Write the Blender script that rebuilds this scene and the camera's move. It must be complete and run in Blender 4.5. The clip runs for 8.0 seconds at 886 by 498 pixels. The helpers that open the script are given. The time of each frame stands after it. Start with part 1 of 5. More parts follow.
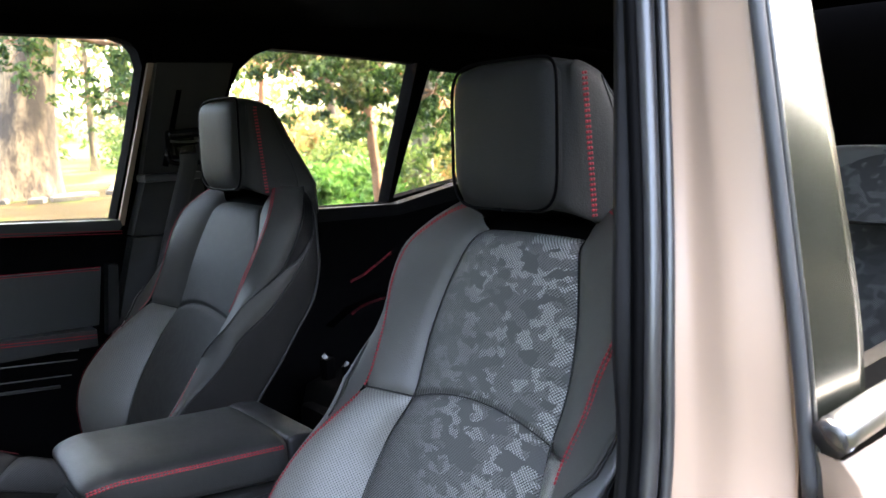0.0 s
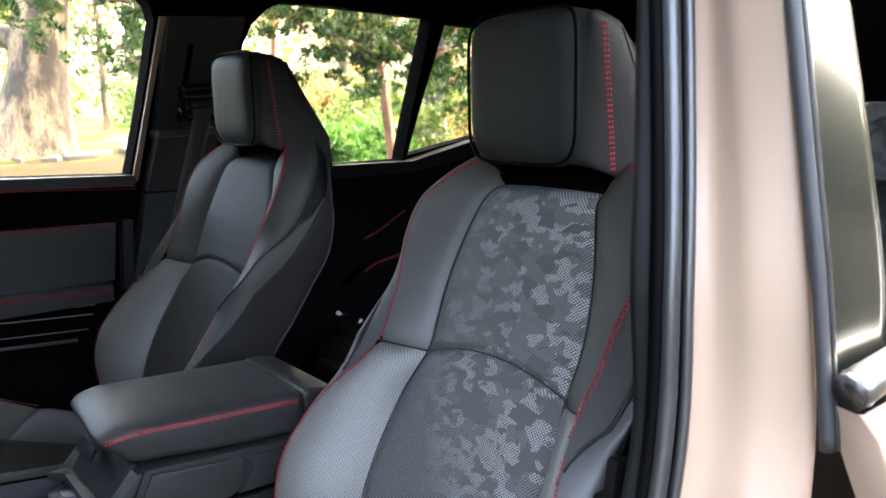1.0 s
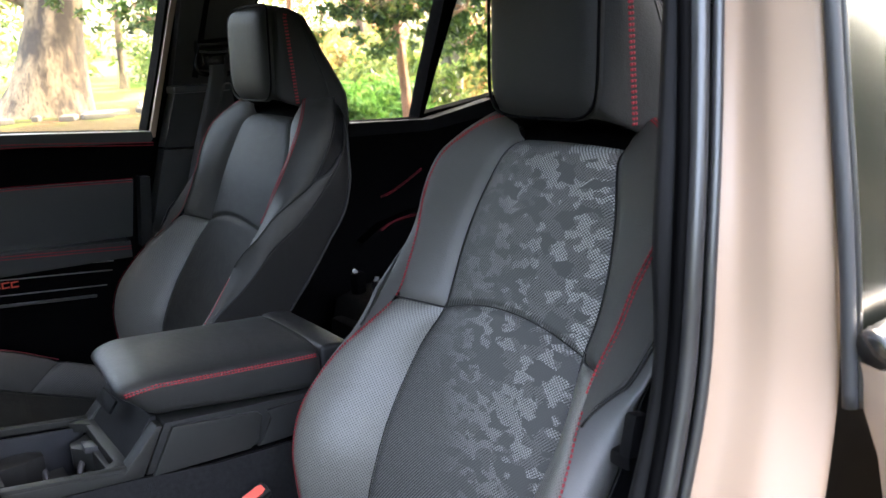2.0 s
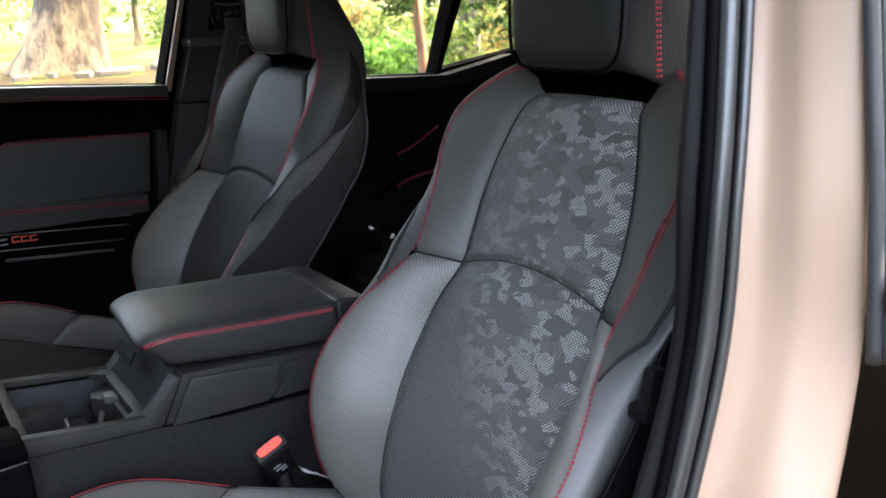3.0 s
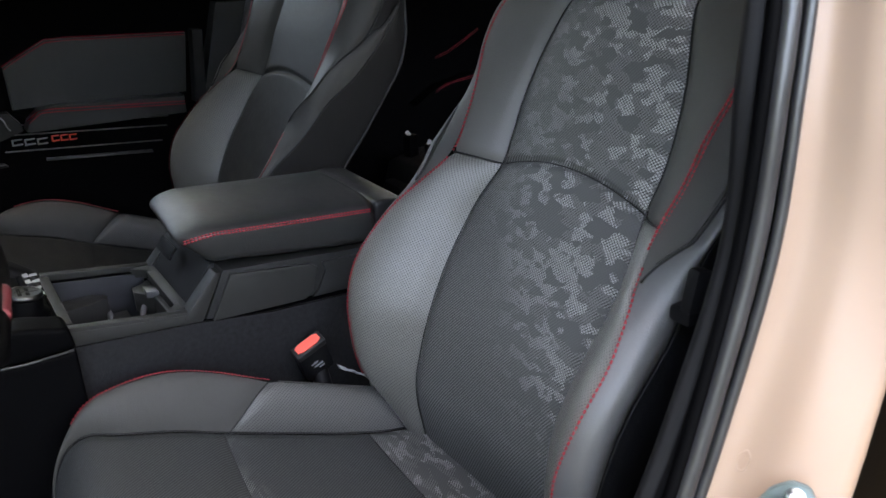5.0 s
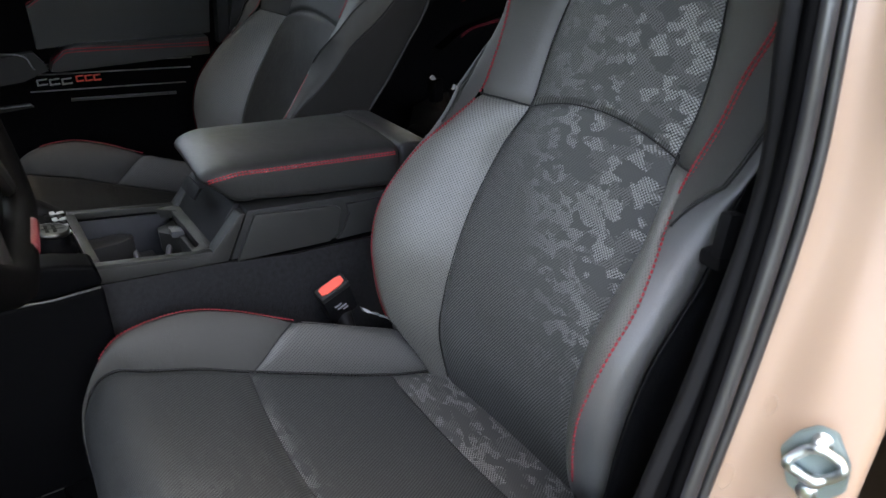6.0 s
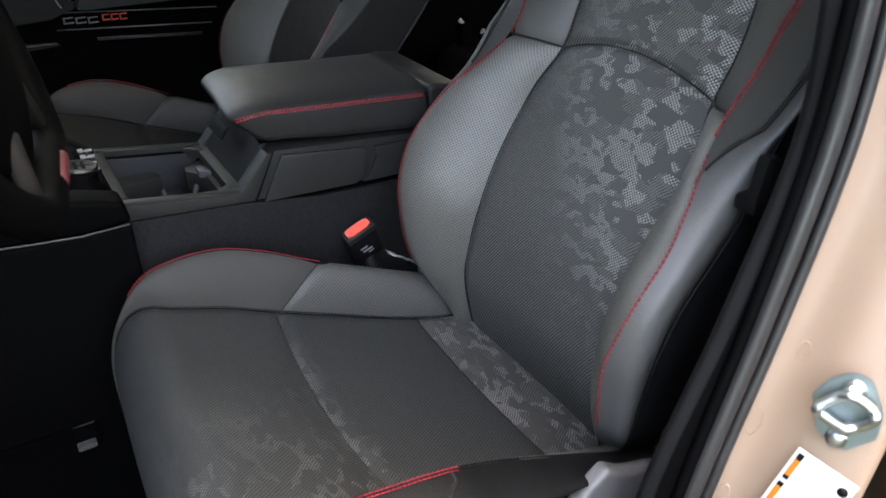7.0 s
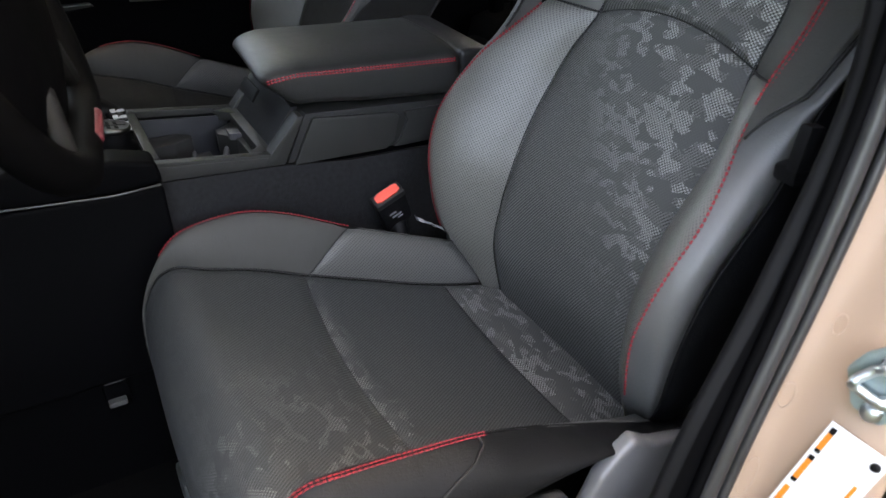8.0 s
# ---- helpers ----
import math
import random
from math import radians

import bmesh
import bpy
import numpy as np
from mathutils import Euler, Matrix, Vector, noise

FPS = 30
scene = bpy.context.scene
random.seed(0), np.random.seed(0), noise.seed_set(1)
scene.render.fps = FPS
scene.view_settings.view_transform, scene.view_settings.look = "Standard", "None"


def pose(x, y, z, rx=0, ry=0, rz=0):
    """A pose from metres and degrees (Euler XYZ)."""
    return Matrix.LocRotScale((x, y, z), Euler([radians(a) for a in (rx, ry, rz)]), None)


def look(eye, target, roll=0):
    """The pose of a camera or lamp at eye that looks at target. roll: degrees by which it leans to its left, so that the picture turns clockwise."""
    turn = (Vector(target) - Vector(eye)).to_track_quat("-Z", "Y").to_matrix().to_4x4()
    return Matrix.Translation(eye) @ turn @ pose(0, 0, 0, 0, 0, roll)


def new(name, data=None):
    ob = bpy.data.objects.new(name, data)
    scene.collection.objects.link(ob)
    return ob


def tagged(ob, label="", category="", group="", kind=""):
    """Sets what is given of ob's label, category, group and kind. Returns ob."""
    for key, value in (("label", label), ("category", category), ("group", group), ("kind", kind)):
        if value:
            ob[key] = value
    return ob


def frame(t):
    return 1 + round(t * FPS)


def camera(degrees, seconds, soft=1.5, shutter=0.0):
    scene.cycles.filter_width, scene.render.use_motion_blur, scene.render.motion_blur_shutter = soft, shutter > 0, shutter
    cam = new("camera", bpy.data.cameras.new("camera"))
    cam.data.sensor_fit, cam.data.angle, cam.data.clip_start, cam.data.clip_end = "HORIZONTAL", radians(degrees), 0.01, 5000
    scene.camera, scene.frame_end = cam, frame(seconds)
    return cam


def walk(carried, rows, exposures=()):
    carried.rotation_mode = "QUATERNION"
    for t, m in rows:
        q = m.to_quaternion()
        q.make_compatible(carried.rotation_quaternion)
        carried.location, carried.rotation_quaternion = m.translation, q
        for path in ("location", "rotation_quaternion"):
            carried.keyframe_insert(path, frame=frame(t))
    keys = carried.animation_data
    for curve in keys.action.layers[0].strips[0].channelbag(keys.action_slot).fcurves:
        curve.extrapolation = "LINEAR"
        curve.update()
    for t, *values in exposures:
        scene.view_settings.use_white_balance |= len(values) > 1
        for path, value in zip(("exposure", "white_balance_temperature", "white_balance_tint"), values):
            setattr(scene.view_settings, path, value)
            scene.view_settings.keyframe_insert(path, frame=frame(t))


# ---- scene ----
cam = camera(57.07, 8.0)
ROWS = [
    (0.0, 1.0192, -0.3135, 1.5158, 81.229, 2.689, 50.689),
    (0.5, 1.0159, -0.3135, 1.5115, 79.808, 2.571, 51.116),
    (1.0, 1.0132, -0.3133, 1.5082, 78.497, 2.519, 51.607),
    (1.5, 1.0104, -0.3128, 1.5044, 77.156, 2.454, 52.177),
    (3.0, 1.0018, -0.3135, 1.4924, 73.113, 2.150, 53.881),
    (3.5, 0.9992, -0.3135, 1.4879, 71.558, 2.083, 54.434),
    (4.0, 0.9973, -0.3145, 1.4833, 70.128, 1.992, 55.002),
    (4.5, 0.9948, -0.3151, 1.4792, 68.707, 1.942, 55.673),
    (6.0, 0.9877, -0.3185, 1.4639, 63.752, 1.731, 58.151),
    (6.5, 0.9849, -0.3205, 1.4583, 62.010, 1.618, 59.005),
    (7.0, 0.9832, -0.3222, 1.4532, 60.352, 1.571, 60.024),
    (7.5, 0.9815, -0.3239, 1.4491, 59.092, 1.485, 61.057),
    (8.0, 0.9794, -0.3262, 1.4473, 58.329, 1.443, 62.120),
]
cam.data.dof.use_dof, cam.data.dof.focus_distance, cam.data.dof.aperture_fstop = True, 1.20, 11.5
walk(cam, [(t, pose(x, y, z, rx, ry, rz)) for t, x, y, z, rx, ry, rz in ROWS], [(0.0, 5.70, 7400, 8), (3.0, 5.50, 7850, 9), (8.0, 5.26, 8450, 7)])

# ---------------------------------------------------------------- light
SUN_EL, SUN_AZ = radians(56), radians(-6)
world = bpy.data.worlds.new("sky")
scene.world = world
world.use_nodes = True
wn = world.node_tree.nodes
sky = wn.new("ShaderNodeTexSky")
sky.sky_type, sky.sun_disc = "NISHITA", False
sky.sun_elevation, sky.sun_rotation = SUN_EL, SUN_AZ
sky.air_density, sky.dust_density, sky.ozone_density = 0.6, 6.0, 0.5
world.node_tree.links.new(sky.outputs[0], wn["Background"].inputs[0])
wn["Background"].inputs[1].default_value = 0.15
sun_dir = Vector((math.sin(SUN_AZ) * math.cos(SUN_EL), math.cos(SUN_AZ) * math.cos(SUN_EL), math.sin(SUN_EL)))
sun = new("sun", bpy.data.lights.new("sun", "SUN"))
sun.data.energy, sun.data.angle, sun.data.color = 0.28, radians(0.6), (1.0, 0.98, 0.95)
sun.matrix_basis = look(sun_dir * 50, (0, 0, 0))


# ---------------------------------------------------------------- mesh helpers
def mesh(verts, faces, uvs=None, smooth=True):
    me = bpy.data.meshes.new("m")
    me.from_pydata([tuple(v) for v in verts], [], faces)
    if uvs is not None:
        layer = me.uv_layers.new(name="UVMap")
        idx = np.zeros(len(me.loops), dtype=np.int32)
        me.loops.foreach_get("vertex_index", idx)
        layer.data.foreach_set("uv", np.asarray(uvs, dtype=np.float32)[idx].ravel())
    me.polygons.foreach_set("use_smooth", [smooth] * len(me.polygons))
    me.update()
    return me


def sheet(p, uv=None, loop_u=False):
    """A surface through a grid of points p[u, v]."""
    p = np.asarray(p, float)
    nu, nv = p.shape[:2]
    faces = [(i * nv + j, ((i + 1) % nu) * nv + j, ((i + 1) % nu) * nv + j + 1, i * nv + j + 1)
             for i in range(nu if loop_u else nu - 1) for j in range(nv - 1)]
    return mesh(p.reshape(-1, 3), faces, None if uv is None else np.asarray(uv, float).reshape(-1, 2))


def from_bm(bm, smooth=True, fix=True):
    if fix:
        bmesh.ops.recalc_face_normals(bm, faces=bm.faces)
    me = bpy.data.meshes.new("m")
    bm.to_mesh(me)
    bm.free()
    me.polygons.foreach_set("use_smooth", [smooth] * len(me.polygons))
    if smooth:
        me.set_sharp_from_angle(angle=radians(38))
    return me


def box(c, size, bevel=0.004, m=None, seg=2):
    bm = bmesh.new()
    bmesh.ops.create_cube(bm, size=1.0)
    bmesh.ops.scale(bm, vec=size, verts=bm.verts)
    if bevel:
        bmesh.ops.bevel(bm, geom=list(bm.edges), offset=bevel, segments=seg, profile=0.6, affect="EDGES")
    if m is not None:
        bmesh.ops.transform(bm, matrix=m, verts=bm.verts)
    bmesh.ops.translate(bm, vec=c, verts=bm.verts)
    return from_bm(bm)


def prism(poly, axis, lo, hi, bevel=0.004, seg=2):
    """A polygon (two coordinates) pushed along an axis from lo to hi."""
    def put(a, b, c):
        return {"x": (c, a, b), "y": (a, c, b), "z": (a, b, c)}[axis]
    bm = bmesh.new()
    f = bm.faces.new([bm.verts.new(put(a, b, lo)) for a, b in poly])
    r = bmesh.ops.extrude_face_region(bm, geom=[f])
    d = Vector(put(0, 0, hi - lo))
    bmesh.ops.translate(bm, vec=d, verts=[v for v in r["geom"] if isinstance(v, bmesh.types.BMVert)])
    bmesh.ops.recalc_face_normals(bm, faces=bm.faces)
    if bevel:
        bmesh.ops.bevel(bm, geom=list(bm.edges), offset=bevel, segments=seg, profile=0.6, affect="EDGES", clamp_overlap=True)
    return from_bm(bm)


def smooth_path(pts, n):
    """n points on a smooth curve through pts."""
    p = np.asarray(pts, float)
    p = np.vstack([2 * p[0] - p[1], p, 2 * p[-1] - p[-2]])
    out = []
    for t in np.linspace(0, len(pts) - 1, n):
        i = min(int(t), len(pts) - 2)
        f = t - i
        a, b, c, d = p[i:i + 4]
        out.append(0.5 * (2 * b + (c - a) * f + (2 * a - 5 * b + 4 * c - d) * f * f + (3 * b - a - 3 * c + d) * f ** 3))
    return np.array(out)


def frames_along(p, up=(0, 0, 1)):
    p = np.asarray(p, float)
    t = np.gradient(p, axis=0)
    t /= np.linalg.norm(t, axis=1, keepdims=True) + 1e-12
    u = np.asarray(up, float)
    u = np.broadcast_to(u, p.shape) if u.ndim == 1 else u
    b = np.cross(t, u)
    b /= np.linalg.norm(b, axis=1, keepdims=True) + 1e-12
    return t, b, np.cross(b, t)


def tube(pts, r, seg=8, n=None, up=(0.13, 0.31, 0.94), flat=1.0, caps=True):
    p = smooth_path(pts, n) if n else np.asarray(pts, float)
    t, b, u = frames_along(p, up)
    rr = np.broadcast_to(np.asarray(r, float), (len(p),))
    ring = [[p[i] + rr[i] * (math.cos(a) * b[i] + flat * math.sin(a) * u[i]) for i in range(len(p))]
            for a in np.linspace(0, 2 * math.pi, seg, endpoint=False)]
    g = np.array(ring)
    nv = g.shape[1]
    verts = list(g.reshape(-1, 3))
    faces = [(i * nv + j, ((i + 1) % seg) * nv + j, ((i + 1) % seg) * nv + j + 1, i * nv + j + 1) for i in range(seg) for j in range(nv - 1)]
    if caps:
        faces += [tuple(i * nv for i in range(seg))[::-1], tuple(i * nv + nv - 1 for i in range(seg))]
    return mesh(verts, faces)


def lathe(profile, c, seg=24, m=None):
    """(radius, height) pairs turned round the z axis."""
    a = np.linspace(0, 2 * math.pi, seg, endpoint=False)
    g = np.array([[(r * math.cos(t), r * math.sin(t), z) for r, z in profile] for t in a])
    if m is not None:
        g = g @ np.array(m.to_3x3()).T
    return sheet(g + np.array(c), loop_u=True)


def plate(outer, holes, place, thick):
    """A flat shape with holes, drawn in two coordinates, laid by place(a, b) and given thickness along its normal."""
    bm = bmesh.new()
    edges = []
    for ring in [outer] + holes:
        vs = [bm.verts.new((a, b, 0)) for a, b in ring]
        edges += [bm.edges.new((vs[i], vs[(i + 1) % len(vs)])) for i in range(len(vs))]
    bmesh.ops.triangle_fill(bm, use_beauty=True, use_dissolve=False, edges=edges)
    bmesh.ops.subdivide_edges(bm, edges=[e for e in bm.edges if e.calc_length() > 0.25], cuts=2)
    bmesh.ops.triangulate(bm, faces=bm.faces)
    r = bmesh.ops.extrude_face_region(bm, geom=list(bm.faces))
    top = [v for v in r["geom"] if isinstance(v, bmesh.types.BMVert)]
    for v in top:
        v.co.z = thick
    for v in bm.verts:
        v.co = Vector(place(v.co.x, v.co.y, v.co.z))
    return from_bm(bm, smooth=True)


def thing(name, at, label, category, group="", kind=""):
    ob = new(name)
    ob.location = at
    ob.empty_display_size = 0.05
    return tagged(ob, label, category, group, kind)


def part(name, me, material, parent, label=""):
    """One mesh under a thing or a part; its points are given in the world."""
    ob = new(name, me)
    me.materials.append(material)
    root = Vector((0, 0, 0))
    p = parent
    while p is not None:
        root = root + Vector(p.location)
        p = p.parent
    me.transform(Matrix.Translation(-root))
    ob.parent = parent
    if label:
        ob["label"] = label
    return ob


def solid(name, me, material, label, category, kind="", group=""):
    """A top-level thing of one mesh."""
    ob = new(name, me)
    me.materials.append(material)
    return tagged(ob, label, category, group, kind)


def stitches(p, up, pitch=0.0044, length=0.0038, width=0.0017, height=0.0012, rows=(-0.0026, 0.0026), lift=0.0006):
    """Little sewn threads along a path, in rows."""
    p = np.asarray(p, float)
    up = np.broadcast_to(np.asarray(up, float), p.shape)
    d = np.concatenate([[0], np.cumsum(np.linalg.norm(np.diff(p, axis=0), axis=1))])
    s = np.arange(pitch / 2, d[-1], pitch)
    q = np.stack([np.interp(s, d, p[:, k]) for k in range(3)], 1)
    u0 = np.stack([np.interp(s, d, up[:, k]) for k in range(3)], 1)
    t, b, u = frames_along(q, u0)
    verts, faces = [], []
    for off in rows:
        for i in range(len(q)):
            c = q[i] + off * b[i] + lift * u[i]
            n0 = len(verts)
            for x, w in ((-0.5, 0.55), (-0.25, 1.0), (0.25, 1.0), (0.5, 0.55)):
                h = height if abs(x) < 0.4 else height * 0.2
                o = c + x * length * t[i]
                verts += [o - 0.5 * w * width * b[i], o + h * u[i], o + 0.5 * w * width * b[i]]
            for k in range(3):
                a = n0 + 3 * k
                faces += [(a, a + 3, a + 4, a + 1), (a + 1, a + 4, a + 5, a + 2)]
    return mesh(verts, faces)


# ---------------------------------------------------------------- materials
class Nodes:
    def __init__(self, name):
        self.mat = bpy.data.materials.new(name)
        self.mat.use_nodes = True
        self.t = self.mat.node_tree
        self.bsdf = self.t.nodes["Principled BSDF"]

    def add(self, kind, **inputs):
        n = self.t.nodes.new(kind)
        for k, v in inputs.items():
            self.plug(v, n.inputs[k.replace("_", " ")])
        return n

    def plug(self, v, socket):
        if isinstance(v, bpy.types.NodeSocket):
            self.t.links.new(v, socket)
        else:
            socket.default_value = v

    def set(self, **inputs):
        for k, v in inputs.items():
            self.plug(v, self.bsdf.inputs[k.replace("_", " ")])
        return self

    def coord(self, which="Object"):
        return self.add("ShaderNodeTexCoord").outputs[which]

    def math(self, op, a, b=0.0, c=0.0):
        n = self.t.nodes.new("ShaderNodeMath")
        n.operation = op
        for i, v in enumerate((a, b, c)):
            self.plug(v, n.inputs[i])
        return n.outputs[0]

    def noise(self, vec, scale, detail=3.0, rough=0.55, out="Fac"):
        return self.add("ShaderNodeTexNoise", Vector=vec, Scale=scale, Detail=detail, Roughness=rough).outputs[out]

    def voronoi(self, vec, scale, rand=1.0, out="Distance", feature="F1", metric="EUCLIDEAN"):
        n = self.add("ShaderNodeTexVoronoi", Vector=vec, Scale=scale, Randomness=rand)
        n.feature = feature
        n.distance = metric
        return n.outputs[out]

    def ramp(self, fac, stops):
        n = self.add("ShaderNodeValToRGB", Fac=fac)
        e = n.color_ramp.elements
        while len(e) < len(stops):
            e.new(0.5)
        for el, (pos, col) in zip(e, stops):
            el.position = pos
            el.color = (*col, 1) if len(col) == 3 else col
        return n.outputs["Color"]

    def step(self, fac, lo, hi):
        n = self.add("ShaderNodeMapRange", Value=fac, From_Min=lo, From_Max=hi)
        n.interpolation_type = "SMOOTHSTEP"
        return n.outputs[0]

    def mix(self, fac, a, b):
        n = self.t.nodes.new("ShaderNodeMix")
        n.data_type = "RGBA"
        for v, i in ((fac, 0), (a, 6), (b, 7)):
            if isinstance(v, tuple) and len(v) == 3:
                v = (*v, 1)
            self.plug(v, n.inputs[i])
        return n.outputs[2]

    def bump(self, height, strength=0.2, dist=0.001, normal=None):
        n = self.add("ShaderNodeBump", Height=height, Strength=strength, Distance=dist)
        if normal is not None:
            self.plug(normal, n.inputs["Normal"])
        self.plug(n.outputs[0], self.bsdf.inputs["Normal"])
        return n.outputs[0]


def plain(name, col, rough=0.5, metal=0.0, vary=0.25, scale=30.0, grain=400.0, bump=0.1, coat=0.0, spec=0.5, gloss_vary=0.16):
    n = Nodes(name)
    v = n.coord()
    a, b = n.noise(v, scale), n.noise(v, grain, 2.0)
    lo, hi = tuple(c * (1 - vary) for c in col), tuple(min(c * (1 + vary), 1) for c in col)
    n.set(Base_Color=n.mix(a, lo, hi), Metallic=metal, Coat_Weight=coat)
    n.bsdf.inputs["Specular IOR Level"].default_value = spec
    n.set(Roughness=n.math("MULTIPLY_ADD", a, gloss_vary, rough - gloss_vary / 2))
    if bump:
        n.bump(b, bump, 0.0006)
    return n.mat


def leather(name, col, rough=0.50, holes=0.0, spec=0.34):
    n = Nodes(name)
    v = n.coord()
    wear = n.noise(v, 9.0, 4.0)
    grain = n.voronoi(v, 700.0, 1.0)
    soft = n.noise(v, 26.0, 3.0)
    base = n.mix(wear, tuple(c * 0.82 for c in col), tuple(c * 1.18 for c in col))
    height = n.math("MULTIPLY_ADD", soft, 3.0, grain)
    folds = n.add("ShaderNodeMapping", Vector=v, Rotation=(0.5, 0.3, 0.8), Scale=(1.0, 2.6, 1.0)).outputs[0]
    height = n.math("MULTIPLY_ADD", n.noise(folds, 13.0, 2.0), 7.0, height)
    if holes:
        uv = n.add("ShaderNodeMapping", Vector=n.coord("UV"), Rotation=(0, 0, radians(45))).outputs[0]
        dot = n.voronoi(uv, 1 / holes, 0.0)
        ring = n.step(dot, 0.36, 0.20)
        base = n.mix(n.math("MULTIPLY", ring, 0.85), base, (0.006, 0.006, 0.006))
        height = n.math("MULTIPLY_ADD", ring, -6.0, height)
    n.set(Base_Color=base, Roughness=n.math("MULTIPLY_ADD", wear, 0.14, rough - 0.07))
    n.bsdf.inputs["Specular IOR Level"].default_value = spec
    n.bump(height, 0.26, 0.0007)
    return n.mat


def camo_fabric(name, grad, pale=0.30, cell_size=40.0, ground=1.0, spare=0.0, tint=(1.0, 1.0, 1.0)):
    """Woven technical cloth: fine slanting ribs, smooth dark patches, and angular patches of pale woven dots that thin out along one way."""
    n = Nodes(name)
    uv = n.coord("UV")
    # angular patches, elongated along a slant, with slightly frayed edges
    wob = n.noise(uv, 130.0, 1.0, out="Color")
    bent = n.add("ShaderNodeVectorMath", **{})
    bent.operation = "MULTIPLY_ADD"
    n.plug(wob, bent.inputs[0])
    bent.inputs[1].default_value = (0.0016, 0.0016, 0)
    n.plug(uv, bent.inputs[2])
    warp = n.add("ShaderNodeMapping", Vector=bent.outputs[0], Rotation=(0, 0, radians(35)), Scale=(1.0, 1.45, 1.0)).outputs[0]
    warp2 = n.add("ShaderNodeMapping", Vector=bent.outputs[0], Location=(3.1, 1.7, 0), Rotation=(0, 0, radians(-28)), Scale=(1.0, 1.6, 1.0)).outputs[0]
    cell = n.add("ShaderNodeSeparateColor", Color=n.voronoi(warp, cell_size * 1.12, 1.0, "Color", metric="MANHATTAN")).outputs[0]
    cell2 = n.add("ShaderNodeSeparateColor", Color=n.voronoi(warp2, cell_size * 0.95, 1.0, "Color", metric="MANHATTAN")).outputs[1]
    xy = n.add("ShaderNodeSeparateXYZ", Vector=uv)
    gx, gy, g0 = grad
    fade = n.math("MULTIPLY_ADD", xy.outputs[0], gx, n.math("MULTIPLY_ADD", xy.outputs[1], gy, g0))
    fade = n.math("ADD", fade, n.math("MULTIPLY_ADD", n.noise(uv, 13.0, 2.0), 0.7, -0.35))
    fade = n.step(fade, 0.0, 1.0)
    dark = n.step(cell2, 0.70, 0.71)
    light = n.math("MULTIPLY", n.step(cell, 0.57 + spare, 0.58 + spare), n.math("SUBTRACT", 1.0, dark))
    # offset rows of little dots, and ribs along one slant of the same weave
    lattice = n.add("ShaderNodeMapping", Vector=uv, Rotation=(0, 0, radians(45)), Scale=(1.0, 1.12, 1.0)).outputs[0]
    spot = n.voronoi(lattice, 345.0, 0.0)
    dots = n.step(spot, 0.46, 0.24)
    ribs = n.add("ShaderNodeTexWave", Vector=n.add("ShaderNodeMapping", Vector=uv, Rotation=(0, 0, radians(38))).outputs[0], Scale=106.0, Distortion=0.0)
    rib = ribs.outputs["Fac"]
    plainness = n.math("MULTIPLY_ADD", dark, -0.85, 1.0)
    faint = n.math("MULTIPLY", n.math("MULTIPLY", dots, 0.42), n.math("MULTIPLY", plainness, fade))
    patch = n.math("MULTIPLY", n.math("MULTIPLY", light, fade), dots)
    lo, hi, sm = (tuple(c * k * ground for c, k in zip(q, tint)) for q in ((0.014, 0.0138, 0.0128), (0.094, 0.0930, 0.0880), (0.045, 0.0455, 0.0445)))
    base = n.mix(rib, lo, hi)
    base = n.mix(n.math("MULTIPLY", dark, n.math("MULTIPLY_ADD", fade, 0.75, 0.20)), base, sm)
    base = n.mix(faint, base, tuple(c * 0.62 for c in (pale, pale, pale)))
    base = n.mix(patch, base, (pale, pale * 0.995, pale * 0.95))
    n.set(Base_Color=base, Roughness=n.math("MULTIPLY_ADD", patch, -0.30, 0.70))
    n.bsdf.inputs["Specular IOR Level"].default_value = 0.34
    relief = n.math("MULTIPLY", n.math("ADD", n.math("MULTIPLY", rib, 0.6), n.math("MULTIPLY", patch, 0.9)), plainness)
    n.bump(relief, 0.55, 0.0007)
    return n.mat


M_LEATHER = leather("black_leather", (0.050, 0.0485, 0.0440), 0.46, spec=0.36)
# seat leather darkened for the headrests: the roof's shade is in this tone
M_HEAD_SHADED = leather("shaded_headrest_leather", (0.0150, 0.0148, 0.0140), 0.58, spec=0.11)
M_LID = leather("armrest_leather", (0.0160, 0.0160, 0.0153), 0.44, spec=0.34)
# side, flank and inner leathers: black leather with shade put into the base colour
M_SIDE_SHADED = leather("shaded_side_leather", (0.033, 0.0324, 0.0300), 0.60, spec=0.20)
M_FLANK_SHADED = leather("shaded_flank_leather", (0.0040, 0.0042, 0.0047), 0.46, spec=0.10)
M_DOOR = leather("door_leather", (0.0130, 0.0144, 0.0141), 0.40, spec=0.44)
M_INNER_SHADED = leather("shaded_inner_leather", (0.0075, 0.0076, 0.0078), 0.50, spec=0.16)
# lighter copy for the outer wings: caught light put into the base colour
M_WING_LIT = leather("lit_wing_leather", (0.056, 0.0565, 0.0560), 0.40, spec=0.46)
M_PERF = leather("perforated_leather", (0.086, 0.0830, 0.0735), 0.40, 0.0030, spec=0.56)
# perforated leather again, with the cushion's weaker light put into its colour
M_PERF_SHADED = leather("shaded_perforated_leather", (0.056, 0.0555, 0.0520), 0.48, 0.0030)
M_CAMO_UP = camo_fabric("patterned_cloth_upper", (3.4, 0.4, 0.34), 0.30, 52.0)
M_CAMO_LO = camo_fabric("patterned_cloth_lower", (4.4, 3.2, -0.42), 0.23, 52.0)
